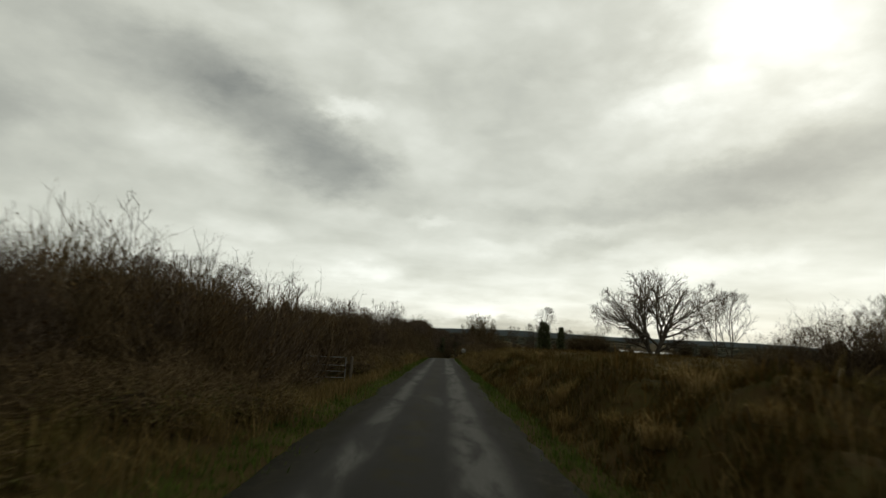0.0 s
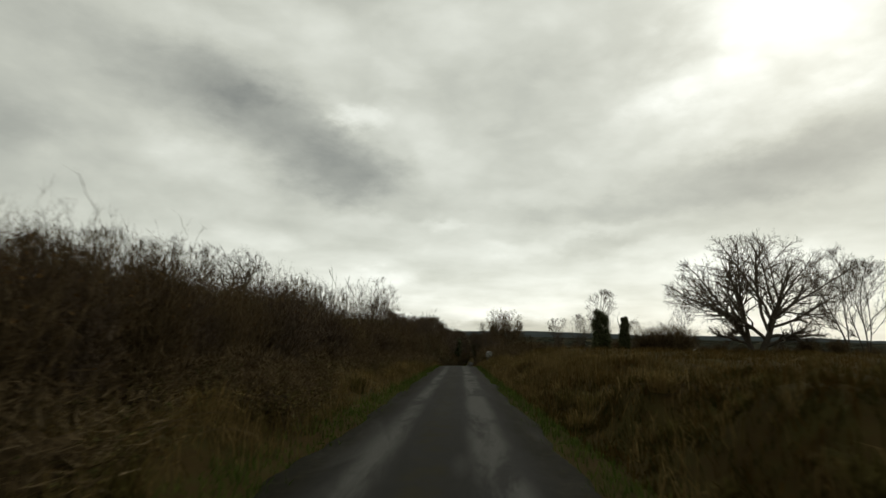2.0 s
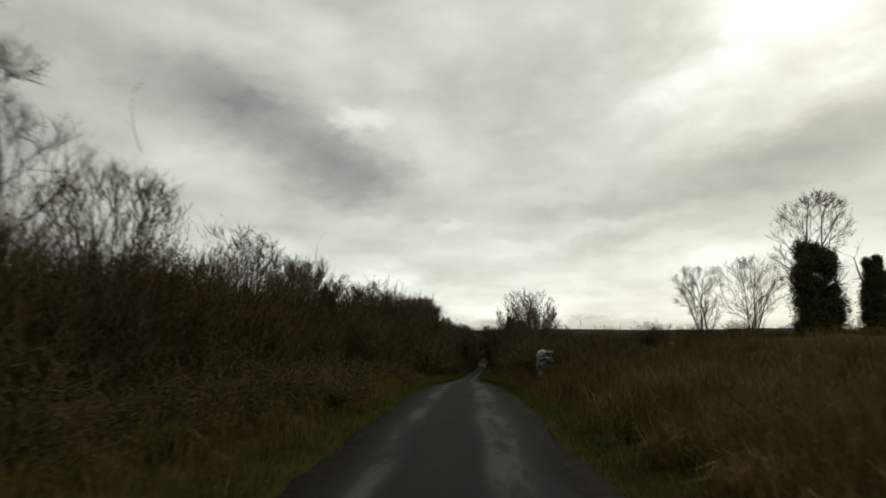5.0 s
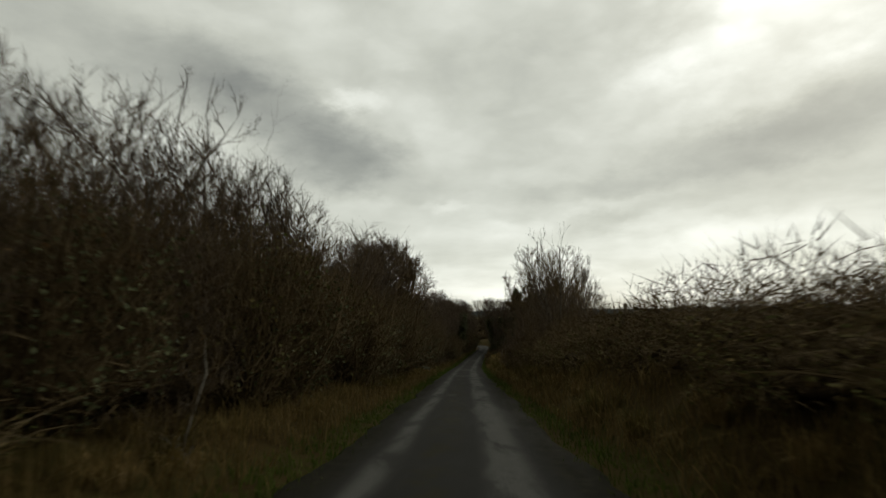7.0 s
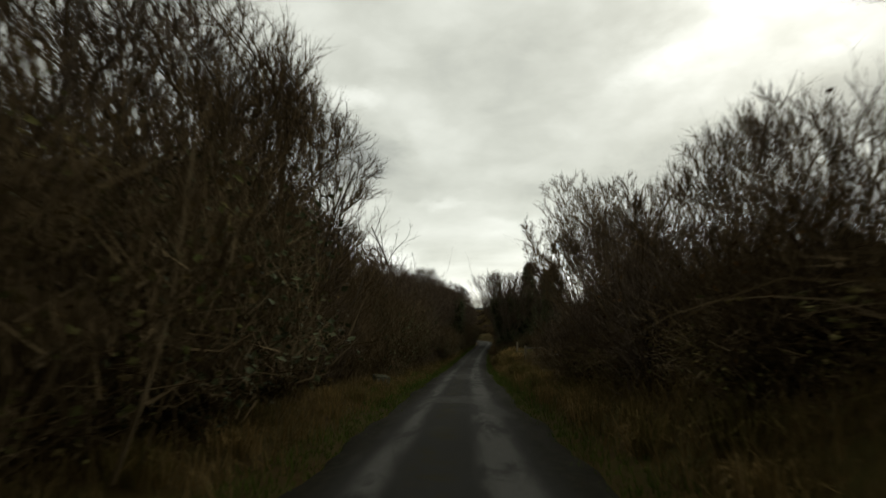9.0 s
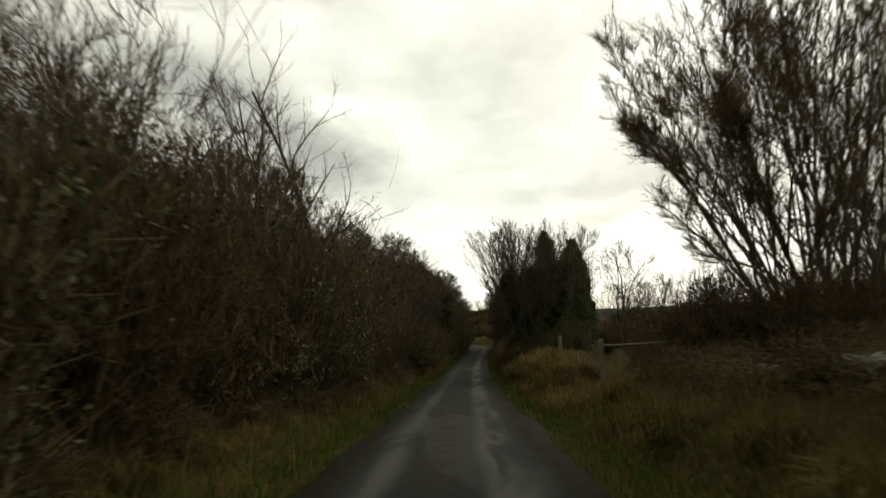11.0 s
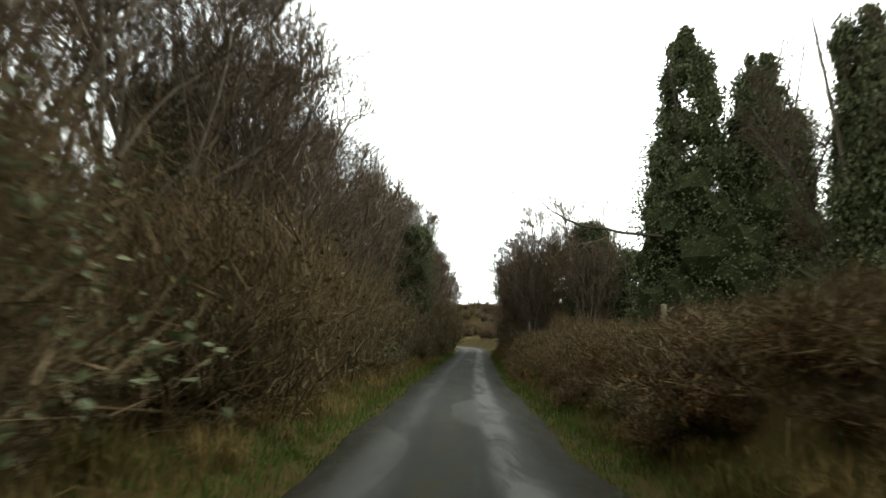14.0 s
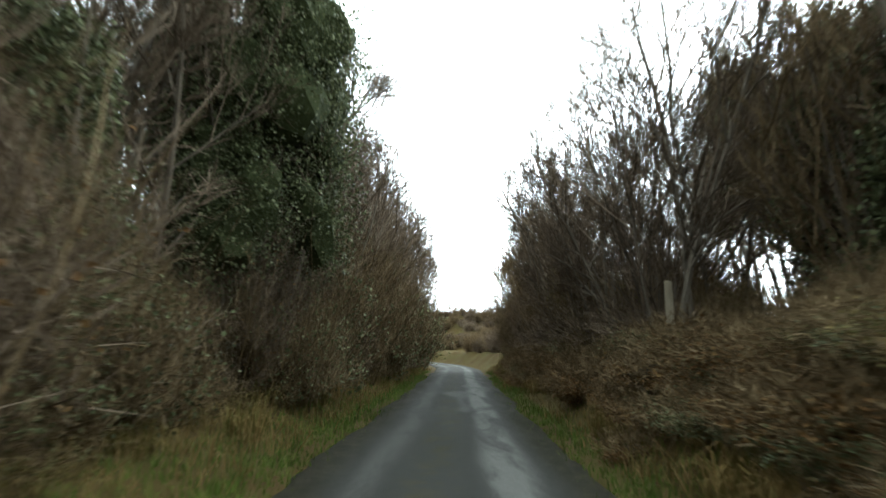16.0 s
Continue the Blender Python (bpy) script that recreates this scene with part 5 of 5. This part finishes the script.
def field_gate(x0, y0, x1, y1, h, label, bars=6, lean=0.0):
    """Galvanised tubular field gate with horizontal bars and uprights."""
    ln = math.hypot(x1 - x0, y1 - y0)
    top = tagged(new("field_gate"), label, "gate", "field gates")
    z0 = float(ground_z(x0, y0)) - 0.02
    top.matrix_basis = Matrix.LocRotScale((x0, y0, z0), Euler((radians(lean), 0, math.atan2(y1 - y0, x1 - x0))), None)
    for k in range(bars):
        z = h * (0.0, 0.17, 0.36, 0.555, 0.745, 1.0)[k]
        pipe("bar", (0.05, 0, z), (ln - 0.05, 0, z), 0.021 if k in (0, bars - 1) else 0.015, top)
    for f in (0.0, 0.27, 0.52, 0.77, 1.0):
        pipe("upright", (ln * f, 0.0, -0.01), (ln * f, 0.0, h + 0.015), 0.022 if f in (0, 1) else 0.017, top)
    pipe("hinge", (-0.10, 0, 0.2), (0.0, 0, 0.2), 0.012, top)
    pipe("hinge", (-0.10, 0, h - 0.2), (0.0, 0, h - 0.2), 0.012, top)
    pipe("latch", (ln, 0, h * 0.62), (ln + 0.12, 0, h * 0.62), 0.010, top)
    return top


field_gate(-4.15, 26.1, -8.6, 25.4, 1.4, "galvanised tubular field gate standing in long grass")
rail = new("fence_rail", wood_mesh("fence_rail", pole((4.4, 141.85, 1.08), (7.35, 141.35, 1.12), 0.034), M_PALE))
tagged(rail, "single pale wooden pole fixed across a field entrance", "rail")
fence_post(4.4, 141.85, 1.25, "weathered timber gate post at the field entrance", 0.08, (0, 0), 7)
fence_post(7.35, 141.35, 1.2, "weathered timber gate post at the field entrance", 0.08, (0, 0), 8)


# ---------- grass ----------
def blades(name, x, y, h, width, mat, label, seed, lean=0.45):
    """Grass as thin bent blades, one mesh."""
    rng = np.random.RandomState(seed)
    n = len(x)
    z = ground_z(x, y) - 0.02
    a = rng.uniform(0, 2 * math.pi, n)
    b = rng.uniform(0, 2 * math.pi, n)
    w = width * rng.uniform(0.6, 1.4, n)
    l = h * np.abs(rng.normal(0, lean, n))
    dx, dy = np.cos(a) * w, np.sin(a) * w
    lx, ly = np.cos(b) * l, np.sin(b) * l
    P = np.stack([x, y, z], 1)
    mid = P + np.stack([lx * 0.35, ly * 0.35, h * 0.6], 1)
    tip = P + np.stack([lx, ly, h * np.clip(1.0 - 0.5 * (l / h) ** 2, 0.3, 1)], 1)
    o = np.stack([dx, dy, np.zeros(n)], 1)
    v = np.stack([P - o, P + o, mid + o * 0.7, mid - o * 0.7, tip], 1).reshape(-1, 3)
    i = np.arange(n) * 5
    me = bpy.data.meshes.new(name)
    faces = [(k, k + 1, k + 2, k + 3) for k in i] + [(k + 3, k + 2, k + 4) for k in i]
    me.from_pydata(v.tolist(), [], [tuple(int(q) for q in f) for f in faces])
    me.materials.append(mat)
    return tagged(new(name, me), label, "grass", kind="stuff")


def tufts(rng, n, y0, y1, o0, o1, per, spread):
    """Clumped places along one side of the lane, with a size for each clump."""
    cy = rng.uniform(y0, y1, n)
    co = rng.uniform(o0, o1, n)
    big = np.repeat(rng.uniform(0.45, 1.25, n), per)
    cy = np.repeat(cy, per) + rng.normal(0, spread, n * per) * big
    co = np.repeat(co, per) + rng.normal(0, spread, n * per) * big
    return co + road_x(cy), cy, big


def build_grass():
    rng = np.random.RandomState(11)
    for side in (-1, 1):
        x, y, q = tufts(rng, 7500, -2, 215, 1.52, 2.45, 7, 0.10)
        x = road_x(y) + side * (x - road_x(y))
        blades("verge_grass", x, y, q * rng.uniform(0.06, 0.18, len(x)), 0.007, M_GRASS, "short green grass along the edge of the asphalt", 1 + side)
        x, y, q = tufts(rng, 3500, 118, 222, 2.0, 3.0, 7, 0.12)
        x = road_x(y) + side * (x - road_x(y))
        blades("verge_grass", x, y, q * rng.uniform(0.08, 0.24, len(x)), 0.007, M_GRASS, "short green grass along the edge of the asphalt", 21 + side)
        for y0, y1, k, lo, hi in ((-2 if side < 0 else 42, 118, 1900 if side < 0 else 1500, 0.2, 0.65), (118, 225, 1900, 0.12, 0.45)):
            x, y, q = tufts(rng, k, y0, y1, 2.2, 4.2, 16, 0.17)
            x = road_x(y) + side * (x - road_x(y))
            blades("rank_grass", x, y, q * rng.uniform(lo, hi, len(x)), 0.008, M_STRAW, "long dry straw-coloured grass on the bank", 4 + side, 0.75)
    x, y, q = tufts(rng, 3600, -3, 50, 2.3, 6.5, 16, 0.12)
    blades("moss_heath", x, y, q * rng.uniform(0.08, 0.26, len(x)), 0.011, M_HEATH, "rust and ochre moorland grass on the hummocky bank", 17, 0.6)
    x, y, q = tufts(rng, 420, -3, 45, 2.2, 5.0, 14, 0.13)
    blades("rank_grass", x, y, q * rng.uniform(0.2, 0.5, len(x)), 0.008, M_STRAW, "long dry straw-coloured grass on the bank", 18, 0.75)
    x, y, q = tufts(rng, 620, 12, 26, 2.6, 7.0, 22, 0.2)
    x = road_x(y) - (x - road_x(y))
    blades("long_grass", x, y, q * rng.uniform(0.25, 0.6, len(x)), 0.009, M_STRAW, "long dry grass in front of the field gate", 14, 0.6)
    x, y, q = tufts(rng, 2300, -5, 82, 3.5, 34, 18, 0.22)
    blades("tussock_grass", x, y, q * rng.uniform(0.2, 0.55, len(x)), 0.012, M_RUST, "rust-brown tussock grass across the wet field", 9, 0.7)
    x, y, q = tufts(rng, 2600, 128, 176, 5.0, 26, 9, 0.25)
    blades("pasture_grass", x, y, q * rng.uniform(0.06, 0.16, len(x)), 0.014, M_GRASS, "short green pasture beyond the field gate", 12, 0.5)
    x, y, q = tufts(rng, 550, -5, 82, 4.5, 40, 18, 0.3)
    blades("pale_tussocks", x, y, q * rng.uniform(0.2, 0.45, len(x)), 0.012, M_STRAW, "pale dry tussocks in the field", 10, 0.7)
    x, y, q = tufts(rng, 900, 38, 80, 2.6, 9.0, 18, 0.22)
    blades("rank_grass", x, y, q * rng.uniform(0.25, 0.6, len(x)), 0.010, M_STRAW, "long dry straw-coloured grass on the bank", 15, 0.75)


build_grass()
